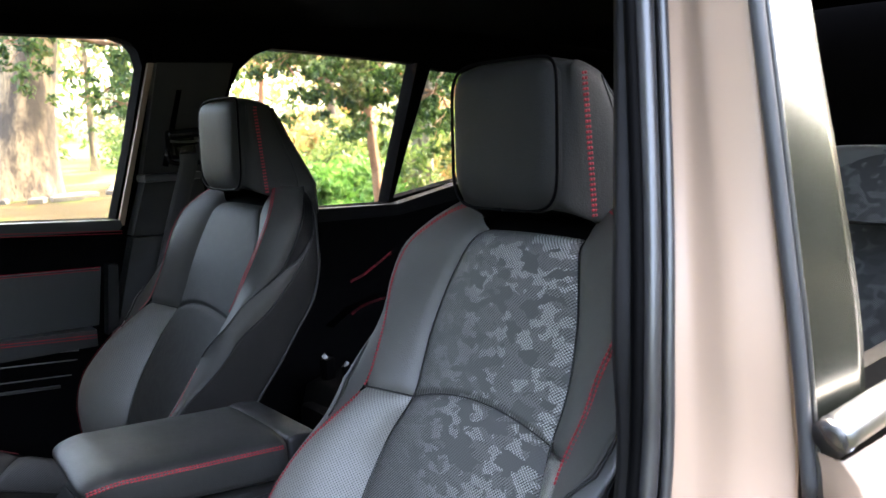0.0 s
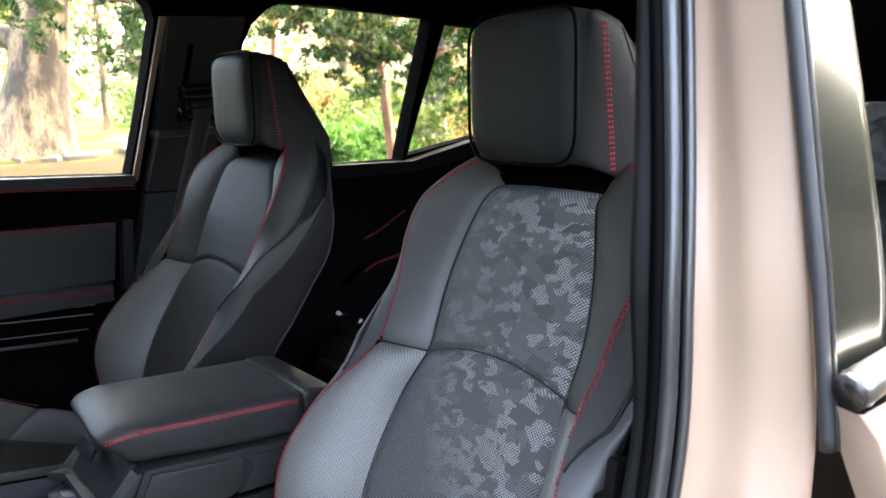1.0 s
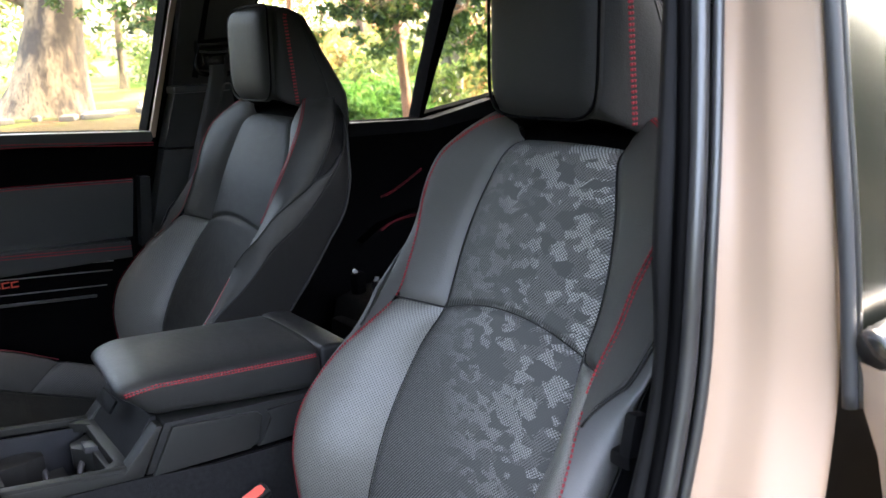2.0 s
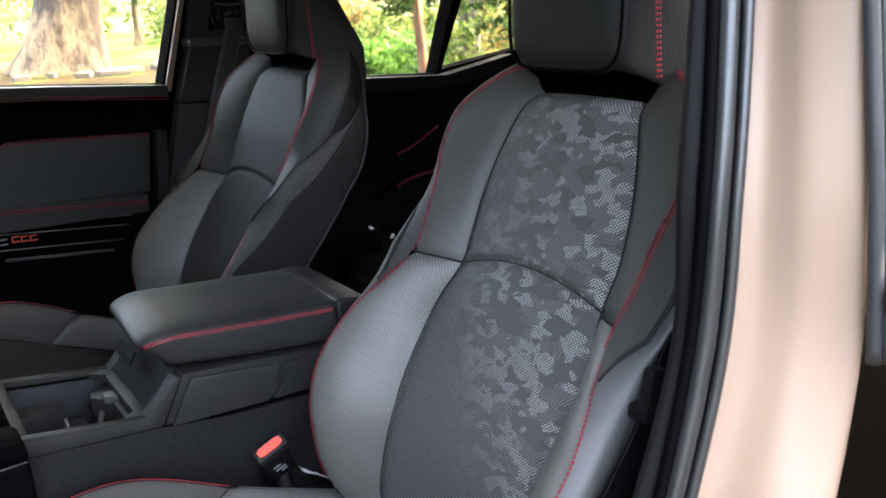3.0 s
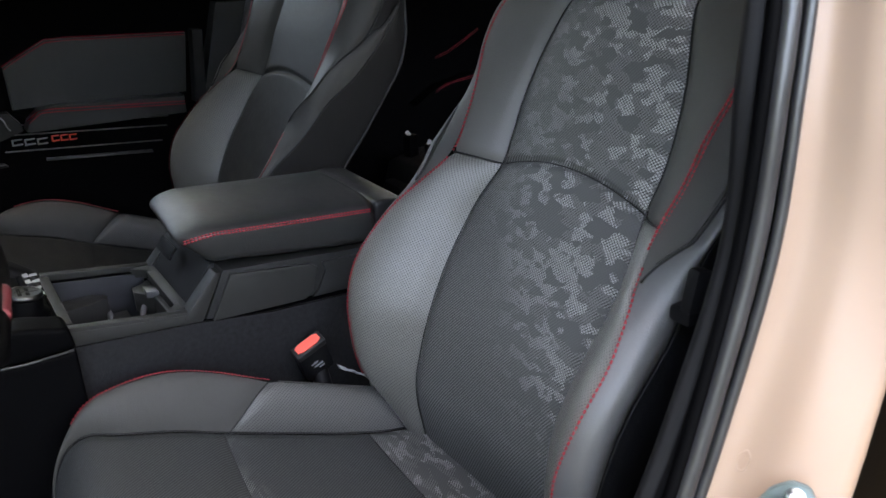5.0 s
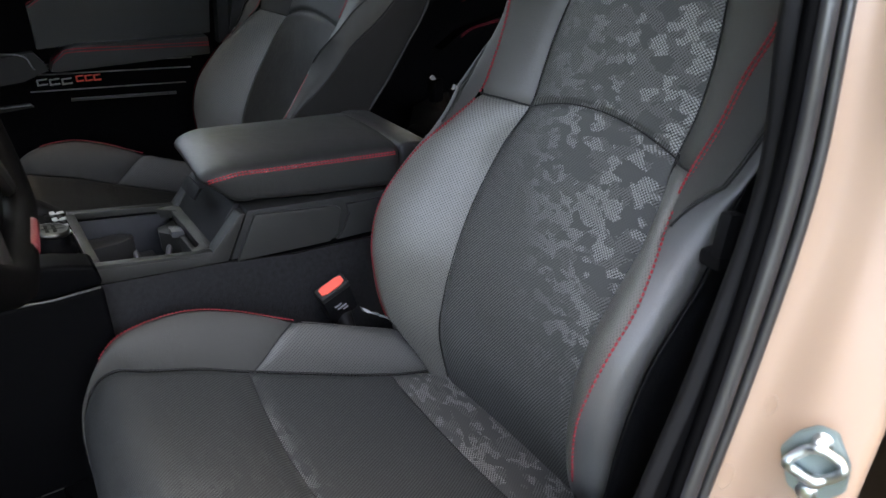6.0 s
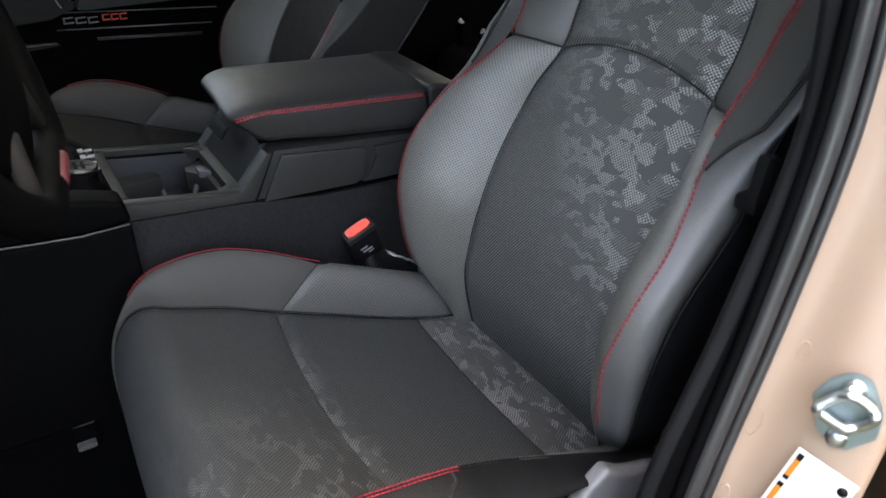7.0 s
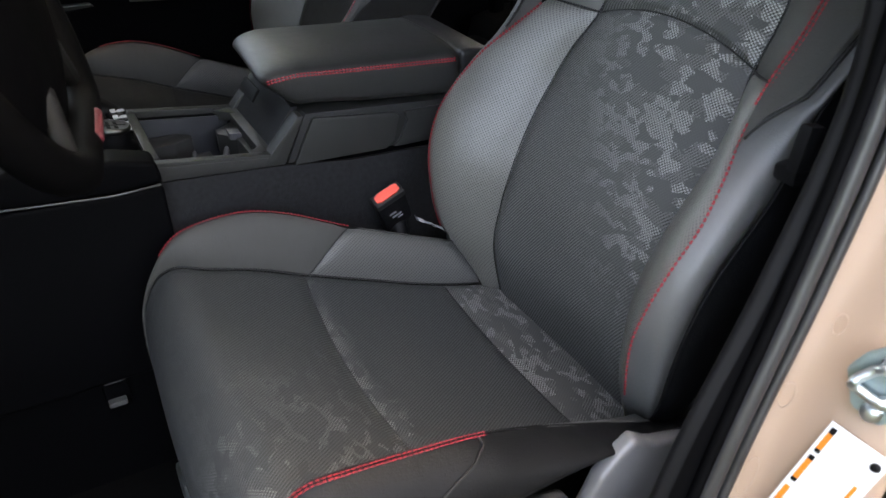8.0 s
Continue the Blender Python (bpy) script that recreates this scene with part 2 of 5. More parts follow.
M_CAMO_SEAT = camo_fabric("patterned_cloth_cushion", (2.0, -0.6, 0.22), 0.17, 42.0, 0.47, 0.0, (0.92, 1.0, 1.06))
M_CAMO_BAND = camo_fabric("patterned_cloth_band", (0.6, 0.0, 0.80), 0.16, 50.0, 0.8)
M_BENCH = camo_fabric("bench_cloth", (0.0, 0.0, 0.6), 0.09, 40.0, 0.25)
M_PLAIN_CLOTH = camo_fabric("ribbed_cloth", (1.0, 12.0, -1.75), 0.19, 44.0, 0.46, -0.08, (0.92, 1.0, 1.06))
# the seat cloth toned down; the passenger side's dimmer light is in this colour
M_CLOTH_SHADED = camo_fabric("shaded_ribbed_cloth", (0.0, 0.0, -2.0), 0.08, 40.0, 0.22, 0.0, (0.92, 1.0, 1.0))
M_RED = plain("red_thread", (0.185, 0.013, 0.020), 0.65, vary=0.2, bump=0.0, spec=0.2)
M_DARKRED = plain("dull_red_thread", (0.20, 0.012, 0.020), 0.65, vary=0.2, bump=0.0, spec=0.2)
M_PIPING = plain("piping", (0.008, 0.008, 0.0082), 0.5, spec=0.2)
M_PLASTIC = plain("black_plastic", (0.0055, 0.0055, 0.006), 0.50, bump=0.35, grain=900.0, spec=0.08)
M_SATIN = plain("satin_plastic", (0.0125, 0.0125, 0.0124), 0.50, bump=0.2, grain=900.0, spec=0.20)
M_GLOSS = plain("gloss_black", (0.006, 0.006, 0.007), 0.15, bump=0.0, coat=0.0, spec=0.24, gloss_vary=0.02)
M_APPLIQUE = plain("gloss_black_cover", (0.006, 0.0075, 0.0065), 0.20, bump=0.0, spec=0.30, gloss_vary=0.03)
M_RUBBER = plain("rubber_seal", (0.018, 0.0182, 0.0198), 0.33, bump=0.1, spec=0.75)
M_EDGE = plain("door_edge_rubber", (0.030, 0.031, 0.034), 0.5, bump=0.1)
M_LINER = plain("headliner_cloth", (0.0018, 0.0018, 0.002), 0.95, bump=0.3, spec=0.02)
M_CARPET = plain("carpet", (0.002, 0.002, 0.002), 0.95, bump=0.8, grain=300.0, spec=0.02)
M_PAINT = plain("tan_metallic_paint", (0.255, 0.178, 0.128), 0.50, metal=0.0, vary=0.03, scale=6.0, bump=0.0, coat=0.4, spec=0.30, gloss_vary=0.02)
M_PAINT.node_tree.nodes["Principled BSDF"].inputs["Coat Roughness"].default_value = 0.30
M_STEEL = plain("zinc_steel", (0.50, 0.54, 0.55), 0.36, metal=1.0, vary=0.15, bump=0.05)
M_CHROME = plain("bright_trim", (0.34, 0.35, 0.36), 0.32, metal=1.0, vary=0.05, bump=0.0)
M_BUCKLE = plain("red_button", (0.74, 0.085, 0.060), 0.22, vary=0.08, bump=0.0)
M_PAPER = plain("white_label", (0.50, 0.50, 0.49), 0.45, vary=0.04, bump=0.0)
M_SPOKE = plain("spoke_trim", (0.016, 0.0155, 0.0145), 0.4, bump=0.1)
M_CONSOLE = plain("console_plastic", (0.0165, 0.0165, 0.0155), 0.46, bump=0.3, grain=900.0, spec=0.28)
M_WELL = plain("cup_well_plastic", (0.014, 0.015, 0.018), 0.42, vary=0.4, bump=0.2, spec=0.4)
M_SPECK = plain("mottled_console_lining", (0.0085, 0.0085, 0.0092), 0.58, vary=0.9, scale=170.0, bump=0.9, grain=500.0, spec=0.12)
M_HINGE = plain("hinge_plastic", (0.050, 0.050, 0.049), 0.40, bump=0.1)
M_COVER = plain("grey_cover_plastic", (0.075, 0.075, 0.078), 0.34, vary=0.4, scale=16.0, bump=0.15)
M_TRIM = plain("pillar_trim_plastic", (0.0105, 0.0105, 0.011), 0.45, bump=0.3, grain=900.0, spec=0.30)
M_GRIP = plain("dial_ring", (0.10, 0.10, 0.095), 0.34, metal=1.0, vary=0.05, bump=0.0)
M_PLATE = plain("striker_plate_steel", (0.22, 0.27, 0.28), 0.46, metal=1.0, vary=0.2, bump=0.1)
M_MARK = plain("small_print", (0.27, 0.27, 0.26), 0.5, vary=0.05, bump=0.0)
M_MARKER = plain("red_rim_leather", (0.085, 0.006, 0.010), 0.6, vary=0.2, bump=0.2)
M_TAG = plain("grey_paper", (0.33, 0.33, 0.32), 0.6, vary=0.1, bump=0.0)
M_ORANGE = plain("orange_print", (0.46, 0.125, 0.006), 0.5, vary=0.05, bump=0.0)
M_WEB = plain("belt_webbing", (0.020, 0.020, 0.021), 0.6, bump=0.6, grain=1200.0)
M_GREYD = plain("dark_grey_plastic", (0.042, 0.042, 0.044), 0.34, bump=0.1)
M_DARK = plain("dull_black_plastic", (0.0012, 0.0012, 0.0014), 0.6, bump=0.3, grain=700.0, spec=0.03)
M_GREYP = plain("grey_plastic", (0.16, 0.16, 0.165), 0.40, bump=0.2)
M_PILLAR = plain("far_pillar_plastic", (0.021, 0.0214, 0.0218), 0.48, bump=0.5, grain=700.0, spec=0.40)


def thin_glass(name, tint):
    """A thin pane: straight through, with a faint mirror on its face."""
    n = Nodes(name)
    t = n.add("ShaderNodeBsdfTransparent", Color=(*tint, 1))
    g = n.add("ShaderNodeBsdfGlossy", Color=(1, 1, 1, 1), Roughness=0.0)
    f = n.add("ShaderNodeFresnel", IOR=1.45)
    m = n.add("ShaderNodeMixShader", Fac=f.outputs[0])
    n.t.links.new(t.outputs[0], m.inputs[1])
    n.t.links.new(g.outputs[0], m.inputs[2])
    n.t.links.new(m.outputs[0], n.t.nodes["Material Output"].inputs[0])
    return n.mat


M_GLASS = thin_glass("clear_window_glass", (0.93, 0.95, 0.93))
# far darker than a real windscreen, to dim the light from ahead
M_SCREEN = thin_glass("darkened_windscreen_glass", (0.07, 0.072, 0.072))
M_TINT = thin_glass("dark_window_glass", (0.10, 0.11, 0.11))

# ---------------------------------------------------------------- seats
RAKE = radians(24)
# half widths, heights up the back and forward depths of the sewn lines: edge of the middle panel, bolster crest, rear edge
BACK_SEAM = [(.132, -.03, -.06), (.129, .06, .002), (.125, .12, .021), (.122, .16, .028), (.124, .20, .028), (.126, .24, .024), (.128, .28, .016),
             (.124, .32, .010), (.113, .365, .002), (.115, .405, .0), (.114, .448, .002), (.106, .498, .004), (.093, .543, .005), (.086, .563, .003), (.081, .575, -.004), (.078, .582, -.014)]
BACK_CREST = [(.150, .015, -.01), (.181, .062, .050), (.191, .12, .086), (.199, .16, .098), (.204, .20, .098), (.203, .24, .087), (.193, .28, .074),
              (.176, .32, .056), (.165, .36, .038), (.169, .405, .031), (.173, .448, .030), (.183, .498, .029), (.179, .543, .024), (.158, .575, .014), (.130, .601, .003), (.100, .617, -.010)]
BACK_ROLL = [(.165, .015, -.02), (.206, .06, .030), (.216, .12, .054), (.218, .16, .060), (.218, .20, .058), (.218, .24, .048), (.218, .28, .038),
             (.218, .32, .036), (.218, .36, .034), (.219, .405, .014), (.220, .448, -.005), (.219, .498, -.036), (.212, .545, -.056), (.191, .588, -.060), (.160, .616, -.058), (.122, .630, -.054)]
BACK_REAR = [(.160, .015, -.04), (.200, .06, -.02), (.208, .12, -.02), (.212, .16, -.02), (.214, .20, -.025), (.215, .24, -.032), (.215, .28, -.04),
             (.215, .32, -.052), (.215, .36, -.062), (.213, .405, -.073), (.211, .448, -.083), (.206, .498, -.080), (.197, .54, -.068), (.176, .58, -.064), (.148, .606, -.064), (.115, .622, -.064)]
# where the shoulder of the backrest ends on its side, and the side piping of the passenger's inner wing
BACK_EAR = [(.190, .300, .074), (.203, .335, .058), (.208, .368, .042), (.211, .416, .024), (.213, .467, -.005), (.213, .497, -.014), (.213, .527, -.018), (.207, .560, -.022), (.193, .590, -.025), (.165, .614, -.030), (.124, .629, -.040)]
WING_TOP = [(.190, .300, .074), (.213, .467, -.005), (.215, .500, -.030), (.211, .530, -.043), (.206, .548, -.050)]
ROLL_INNER = [(.165, .015, -.02), (.206, .06, .045), (.214, .12, .082), (.217, .16, .092), (.218, .20, .092), (.218, .24, .081), (.218, .28, .058),
              (.218, .32, .040), (.218, .36, .024), (.219, .405, -.004), (.220, .448, -.022), (.217, .498, -.039), (.206, .545, -.050), (.182, .588, -.052), (.154, .616, -.052), (.119, .630, -.052)]
CUSH_SEAM = [(.150, .17, .845), (.158, .10, .855), (.170, .04, .868), (.180, -.03, .892), (.188, -.106, .920), (.193, -.16, .942), (.198, -.215, .958),
             (.209, -.245, .963), (.217, -.270, .946), (.221, -.289, .900), (.220, -.293, .83), (.215, -.286, .75)]
CUSH_CREST = [(.185, .165, .872), (.194, .10, .900), (.197, .04, .925), (.204, -.04, .958), (.216, -.106, .988), (.221, -.16, 1.003), (.222, -.215, 1.000),
              (.222, -.246, .985), (.2205, -.270, .950), (.2220, -.2885, .90), (.2208, -.2926, .83), (.2155, -.2856, .75)]
CUSH_LOW = [(.225, .15, .80), (.232, .10, .80), (.238, .04, .80), (.245, -.04, .80), (.250, -.106, .80), (.252, -.16, .80), (.252, -.215, .80),
            (.246, -.24, .79), (.233, -.264, .78), (.2245, -.2845, .77), (.2215, -.2895, .76), (.2160, -.2830, .74)]


# the driver's outer bolster stands higher, and its leather ends above the plastic shield
CREST_OUTER = [(.185, .165, .872), (.194, .10, .902), (.199, .04, .932), (.206, -.04, .972), (.216, -.10, 1.001), (.220, -.16, 1.0145), (.221, -.205, 1.021),
               (.221, -.240, 1.022), (.222, -.262, 1.004), (.225, -.276, .955), (.225, -.282, .87), (.221, -.278, .77)]
LOW_OUTER = [(.225, .15, .915), (.231, .10, .925), (.236, .04, .935), (.241, -.04, .940), (.246, -.10, .942), (.248, -.16, .944), (.248, -.205, .944),
             (.247, -.236, .940), (.244, -.256, .930), (.238, -.272, .89), (.234, -.280, .83), (.225, -.276, .75)]


def ease_ends(n, k=0.85):
    """0 to 1, closer together at both ends."""
    t = np.linspace(0, 1, n)
    return (1 - k) * t + k * (0.5 - 0.5 * np.cos(np.pi * t))


def groove(u, width):
    """1 on both ends of the span u (in metres), falling to 0 within width."""
    d = np.minimum(u - u[0], u[-1] - u)
    return np.exp(-(d / width) ** 2)


def strip(a, b, na, bulge, out, seam=0.006, seam_b=None):
    """A padded panel between two sewn lines a[v], b[v]: it swells by bulge along out[v] and dips at its seams."""
    t = ease_ends(na)
    w = np.linalg.norm(b - a, axis=1).mean()
    g = groove(t * w, 0.007)
    g = np.where(t > 0.5, g * (1.0 if seam_b is None else seam_b / seam), g)
    bl = np.broadcast_to(np.asarray(bulge, float), (len(a),))
    return np.array([a + (b - a) * ti + out * (4 * ti * (1 - ti) * bl - seam * gi)[:, None] for ti, gi in zip(t, g)]), t


def build_seat(name, cx, side, label):
    """A front seat. side: +1 where its outer side lies towards +x."""
    base = Vector((cx, 0.0, 0.62))
    seat = thing(name, base, label, "car seat", "front seats")
    s24, c24 = math.sin(RAKE), math.cos(RAKE)

    def bk(p):
        p = np.asarray(p, float)
        s, h, d = p[..., 0], p[..., 1], p[..., 2]
        return np.stack([cx + s, 0.095 + h * s24 - d * c24, 0.86 + h * c24 + d * s24], -1)

    def cu(p):
        p = np.asarray(p, float)
        return np.stack([cx + p[..., 0], p[..., 1], p[..., 2]], -1)

    def flip(p, sg):
        return np.asarray(p, float) * np.array([sg, 1, 1])

    N = 91
    seam, crest, roll, rear = (smooth_path(q, N) for q in (BACK_SEAM, BACK_CREST, BACK_ROLL, BACK_REAR))
    mid = int(round(8 / 15 * (N - 1)))
    back = new("backrest")
    back.parent, back.location = seat, (0, 0.14, 0.24)
    back.empty_display_size = 0.05
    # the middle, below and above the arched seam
    # passenger panels take the cloth darkened for shade
    for nm, lo, hi, mat in (("lower_middle_panel", 0, mid, M_CAMO_LO if side > 0 else M_CLOTH_SHADED), ("upper_middle_panel", mid, N - 1, M_CAMO_UP if side > 0 else M_CLOTH_SHADED)):
        rows = np.arange(lo, hi + 1)
        # more rows next to the cross seam
        v = np.unique(np.concatenate([rows, mid + np.sign(lo + hi - 2 * mid) * np.array([0.15, 0.3, 0.5, 0.75, 1.25, 1.5])]))
        sm = np.stack([np.interp(v, np.arange(N), seam[:, k]) for k in range(3)], 1)
        u = np.concatenate([-1 + ease_ends(41) * 2])
        w = 0.11
        gu = groove((u + 1) * w, 0.007)
        gv = np.exp(-((v - mid) * 0.0077 / 0.0055) ** 2)
        arch = np.exp(-((v - mid) / 16.0) ** 2)
        pts = np.zeros((len(u), len(v), 3))
        for i, ui in enumerate(u):
            wide = np.interp(sm[:, 1], [.30, .40, .52, .59], [.006, .034, .034, .008]) if side < 0 < ui else 0.0
            pts[i, :, 0] = (sm[:, 0] + wide) * ui
            pts[i, :, 1] = sm[:, 1] + 0.020 * arch * (1 - ui * ui)
            hol = np.interp(sm[:, 1], [0, .1, .25, .36, .45, .6], [-.006, -.008, -.004, .008, .010, .008])
            pts[i, :, 2] = sm[:, 2] + hol * (1 - ui ** 2) - np.maximum(0.0042 * gu[i], 0.006 * gv)
        uv = np.stack([pts[..., 0] * side, pts[..., 1]], -1)
        part(nm, sheet(bk(pts), uv), mat, back, "grey patterned technical cloth" if side > 0 else "ribbed cloth darkened for the shaded seat")
    for sg in (-1, 1):
        outer = sg == side
        a, b, c, e = flip(seam, sg), flip(crest, sg), flip(roll, sg), flip(rear, sg)
        if sg > 0 > side:
            a[:, 0] += np.interp(seam[:, 1], [.30, .40, .52, .59], [.006, .034, .034, .008])
        out = np.tile([0.25 * sg, 0.0, 1.0], (N, 1))
        bulge = np.interp(seam[:, 1], [0, .1, .2, .3, .36, .45, .55, .6], [.006, .012, .016, .012, .004, .004, .004, .003])
        # only the driver's inner upper bolster keeps the unshaded leather
        for nm, lo, hi, mat in (("lower_bolster", 0, mid, M_PERF), ("upper_bolster", mid, N - 1, M_SIDE_SHADED if sg > 0 or side < 0 else M_LEATHER)):
            p, t = strip(a[lo:hi + 1], b[lo:hi + 1], 21, bulge[lo:hi + 1], out[lo:hi + 1], 0.0042, 0.0012)
            gv = np.exp(-((np.arange(lo, hi + 1) - mid) * 0.0077 / 0.007) ** 2)
            p = p - out[lo:hi + 1] * (0.006 * gv)[:, None]
            arc = np.cumsum(np.linalg.norm(np.diff(p, axis=0, prepend=p[:1]), axis=2), axis=0)
            uv = np.stack([arc, p[..., 1]], -1)
            part(nm, sheet(bk(p), uv), mat, back, "perforated black leather" if lo == 0 else "smooth black leather")
        if sg < 0 < side:
            c = c.copy()
            c[:, 0] = b[:, 0] + (c[:, 0] - b[:, 0]) * np.interp(roll[:, 1], [.2, .34], [1.0, .6])
        near_wing = sg > 0 > side
        if near_wing:
            c = smooth_path(ROLL_INNER, N)
        # the shoulder beside the crest, the wing below it, the dark side between the two, then the flat side back to the shell
        so = np.tile([1.0 * sg, 0.15, 0.35], (N, 1))

        def by_height(curve, h):
            q = smooth_path(curve, 120)
            return np.stack([np.interp(h, q[:, 1], q[:, k]) for k in range(3)], 1)

        hb = b[:, 1]
        ear = by_height(BACK_EAR, np.maximum(hb, .300))
        ear[:, 1] = np.where(hb > .6, ear[:, 1] + (hb - .6) * .6, ear[:, 1])
        if near_wing:
            ear[:, 2] += np.interp(hb, [.30, .335, .40, .467], [.008, .010, .009, .0])
        ear[:, 0] *= sg
        ins = np.interp(hb, [.295, .36], [0.0, 1.0])[:, None]
        if sg < 0 < side:
            ear[:, 0] = b[:, 0] + (ear[:, 0] - b[:, 0]) * .6
        m = b + (ear - b) * ins
        top = by_height(WING_TOP, np.clip(hb, .300, .548)) * np.array([sg, 1, 1])
        if sg < 0 < side:
            top[:, 0] = b[:, 0] + (top[:, 0] - b[:, 0]) * .6
        mixw = np.interp(hb, [.455, .475], [0.0, 1.0])[:, None]
        w = m + (top - m) * mixw
        i0, i1, i2 = int(np.argmin(abs(hb - .30))), int(np.argmin(abs(hb - .458))), int(np.argmin(abs(hb - .545)))
        p, t = strip(b[i0:], m[i0:], 15, np.interp(hb[i0:], [.30, .36, .45, .55, .6], [.001, .003, .007, .012, .010]) * (.7 if near_wing else 1), so[i0:], 0.0012, 0.004)
        part("shoulder", sheet(bk(p)), M_SIDE_SHADED, back, "smooth black leather")
        p, t = strip(w[:i2], c[:i2], 15, np.interp(hb[:i2], [0, .1, .3, .46, .54], [.006, .010, .009, .006, .002]) * (.35 if near_wing else 1), so[:i2], 0.0012 if near_wing else 0.0022, 0.0015 if near_wing else 0.003)
        # outer wings take the brightened leather, the others the darkened one
        part("wing", sheet(bk(p)), M_SIDE_SHADED if near_wing or sg < 0 < side else M_WING_LIT, back, "smooth black leather")
        # web and side panel get their shade from the darker leather tones
        part("side_web", sheet(bk(np.array([m[i1:] + (c[i1:] - m[i1:]) * q - so[i1:] * .004 for q in (0, .35, .7, 1.0)]))), M_FLANK_SHADED, back)
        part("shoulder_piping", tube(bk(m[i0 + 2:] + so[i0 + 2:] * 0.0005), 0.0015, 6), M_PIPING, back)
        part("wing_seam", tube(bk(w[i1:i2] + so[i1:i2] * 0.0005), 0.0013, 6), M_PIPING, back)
        part("piping", tube(bk(c[:i2 + 3] + so[:i2 + 3] * 0.0004), 0.0014, 6), M_PIPING if near_wing else M_FLANK_SHADED, back)
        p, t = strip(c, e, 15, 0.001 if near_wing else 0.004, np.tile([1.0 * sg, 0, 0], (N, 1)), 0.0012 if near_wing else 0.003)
        part("side_panel", sheet(bk(p)), M_INNER_SHADED if near_wing else M_FLANK_SHADED, back)
        part("rear_piping", tube(bk(e + so * 0.001), 0.0022, 6), M_SATIN, back)
        part("seam_line", tube(bk(a + out * -0.0028), 0.0009, 6), M_PIPING, back)
        # red sewing along the crest
        inside = sg < 0 < side
        bs = b + (a - b) * (.075 if inside else 0.0) + out * (np.interp(hb, [.1, .2, .3, .36], [.0040, .0052, .0042, .0014])[:, None] if inside else 0.0)
        q = bk(bs)
        nrm = bk(b + out) - bk(b) + (.15 if inside else .7) * (bk(b + so) - bk(b))
        cut = i0 if near_wing else mid - 4 if outer else mid
        for lo, hi in ((6, cut), (int(np.argmin(abs(hb - .39))) if near_wing else mid - 3 if outer else mid, N - 1)):
            part("stitching", stitches(q[lo:hi], nrm[lo:hi], rows=(0.0,) if lo == 6 and not inside else (-0.0018, 0.0018), width=0.0021 if lo == 6 and not inside else 0.0022, pitch=0.0052 if lo == 6 and not inside else 0.0044), M_RED, back, "red sewing thread")
    ua = np.linspace(-1, 1, 41)
    sm = seam[mid]
    part("arch_seam", tube(bk(np.stack([sm[0] * ua, sm[1] + 0.020 * (1 - ua ** 2), sm[2] + 0.008 * (1 - ua ** 2) - 0.0058], 1)), 0.0009, 6), M_PIPING, back)
    for sg in (-1, 1):
        part("cross_seam", tube(bk(smooth_path([flip(seam[mid], sg) + (0, 0, -.005), flip((seam[mid] + crest[mid]) / 2, sg) + (0, 0, .004), flip(crest[mid], sg) + (0, 0, -.004)], 12)), 0.0013, 6), M_PIPING, back)
    # shell behind and cap on top
    u = np.linspace(-1, 1, 15)
    shell = np.array([np.stack([rear[:, 0] * ui, rear[:, 1], rear[:, 2] - 0.03 * (1 - ui * ui)], 1) for ui in u])
    part("back_shell", sheet(bk(shell)), M_PLASTIC, back)
    tf = np.array([(-.100, .617, -.010), (-.085, .594, -.02), (-.078, .582, -.016), (-.04, .579, -.012), (0, .578, -.010), (.04, .579, -.012), (.078, .582, -.016), (.085, .594, -.02), (.100, .617, -.010)])
    tb = np.array([(-.122, .632, -.06), (-.10, .628, -.062), (-.078, .622, -.066), (-.04, .62, -.078), (0, .618, -.085), (.04, .62, -.078), (.078, .622, -.066), (.10, .628, -.062), (.122, .632, -.06)])
    cap = np.array([tf + (tb - tf) * t + np.array([0, 0.012 * math.sin(math.pi * t), 0]) for t in np.linspace(0, 1, 7)])
    # dull black on the cap stands in for shade beneath the headrest
    part("shaded_top_cap", sheet(bk(cap)), M_DARK, back)
    if side > 0:
        k = np.array([cx + .239, .170, 1.184])
        part("recline_lever", box(k, (0.012, 0.018, 0.038), 0.004, Matrix.Rotation(-RAKE * .5, 4, "X")), M_PLASTIC, back)
        part("lever_base", box(k + np.array([-0.006, 0.004, -0.022]), (0.022, 0.030, 0.014), 0.004), M_PLASTIC, back)

    # headrest
    rest = new("headrest")
    rest.parent, rest.location = seat, (0, 0.34, 0.80)
    rest.empty_display_size = 0.05
    V = ease_ends(37, 0.9)
    H0, H1 = .599, .747
    fwd, shift = (.006, .003) if side > 0 else (.0, .009)

    def front(h):
        return .041 + fwd + .41 * (h - .592)

    def seam_d(h):
        return .006 + fwd * .6 + .545 * (h - .597)

    def section(v):
        """The headrest's outline at one height: half from the middle of the face to the middle of the back."""
        h = H0 + (H1 - H0) * v
        f, r = front(h), np.interp(v, [0, .33, .72, 1], [-.106, -.082, -.018, .022])
        k = math.sqrt(max(0.0, 1 - max(0.0, (v - .84) / .16) ** 2.4))
        k0 = math.sqrt(max(0.0, 1 - max(0.0, (.07 - v) / .07) ** 2.4))
        wide = (.90 + .10 * k) * (.97 + .03 * k0)
        f -= .006 + .034 * (1 - k) + .010 * (1 - k0)
        sd = min(seam_d(h), f - .012)
        hw_r = np.interp(v, [0, .4, 1], [.113, .112, .086])
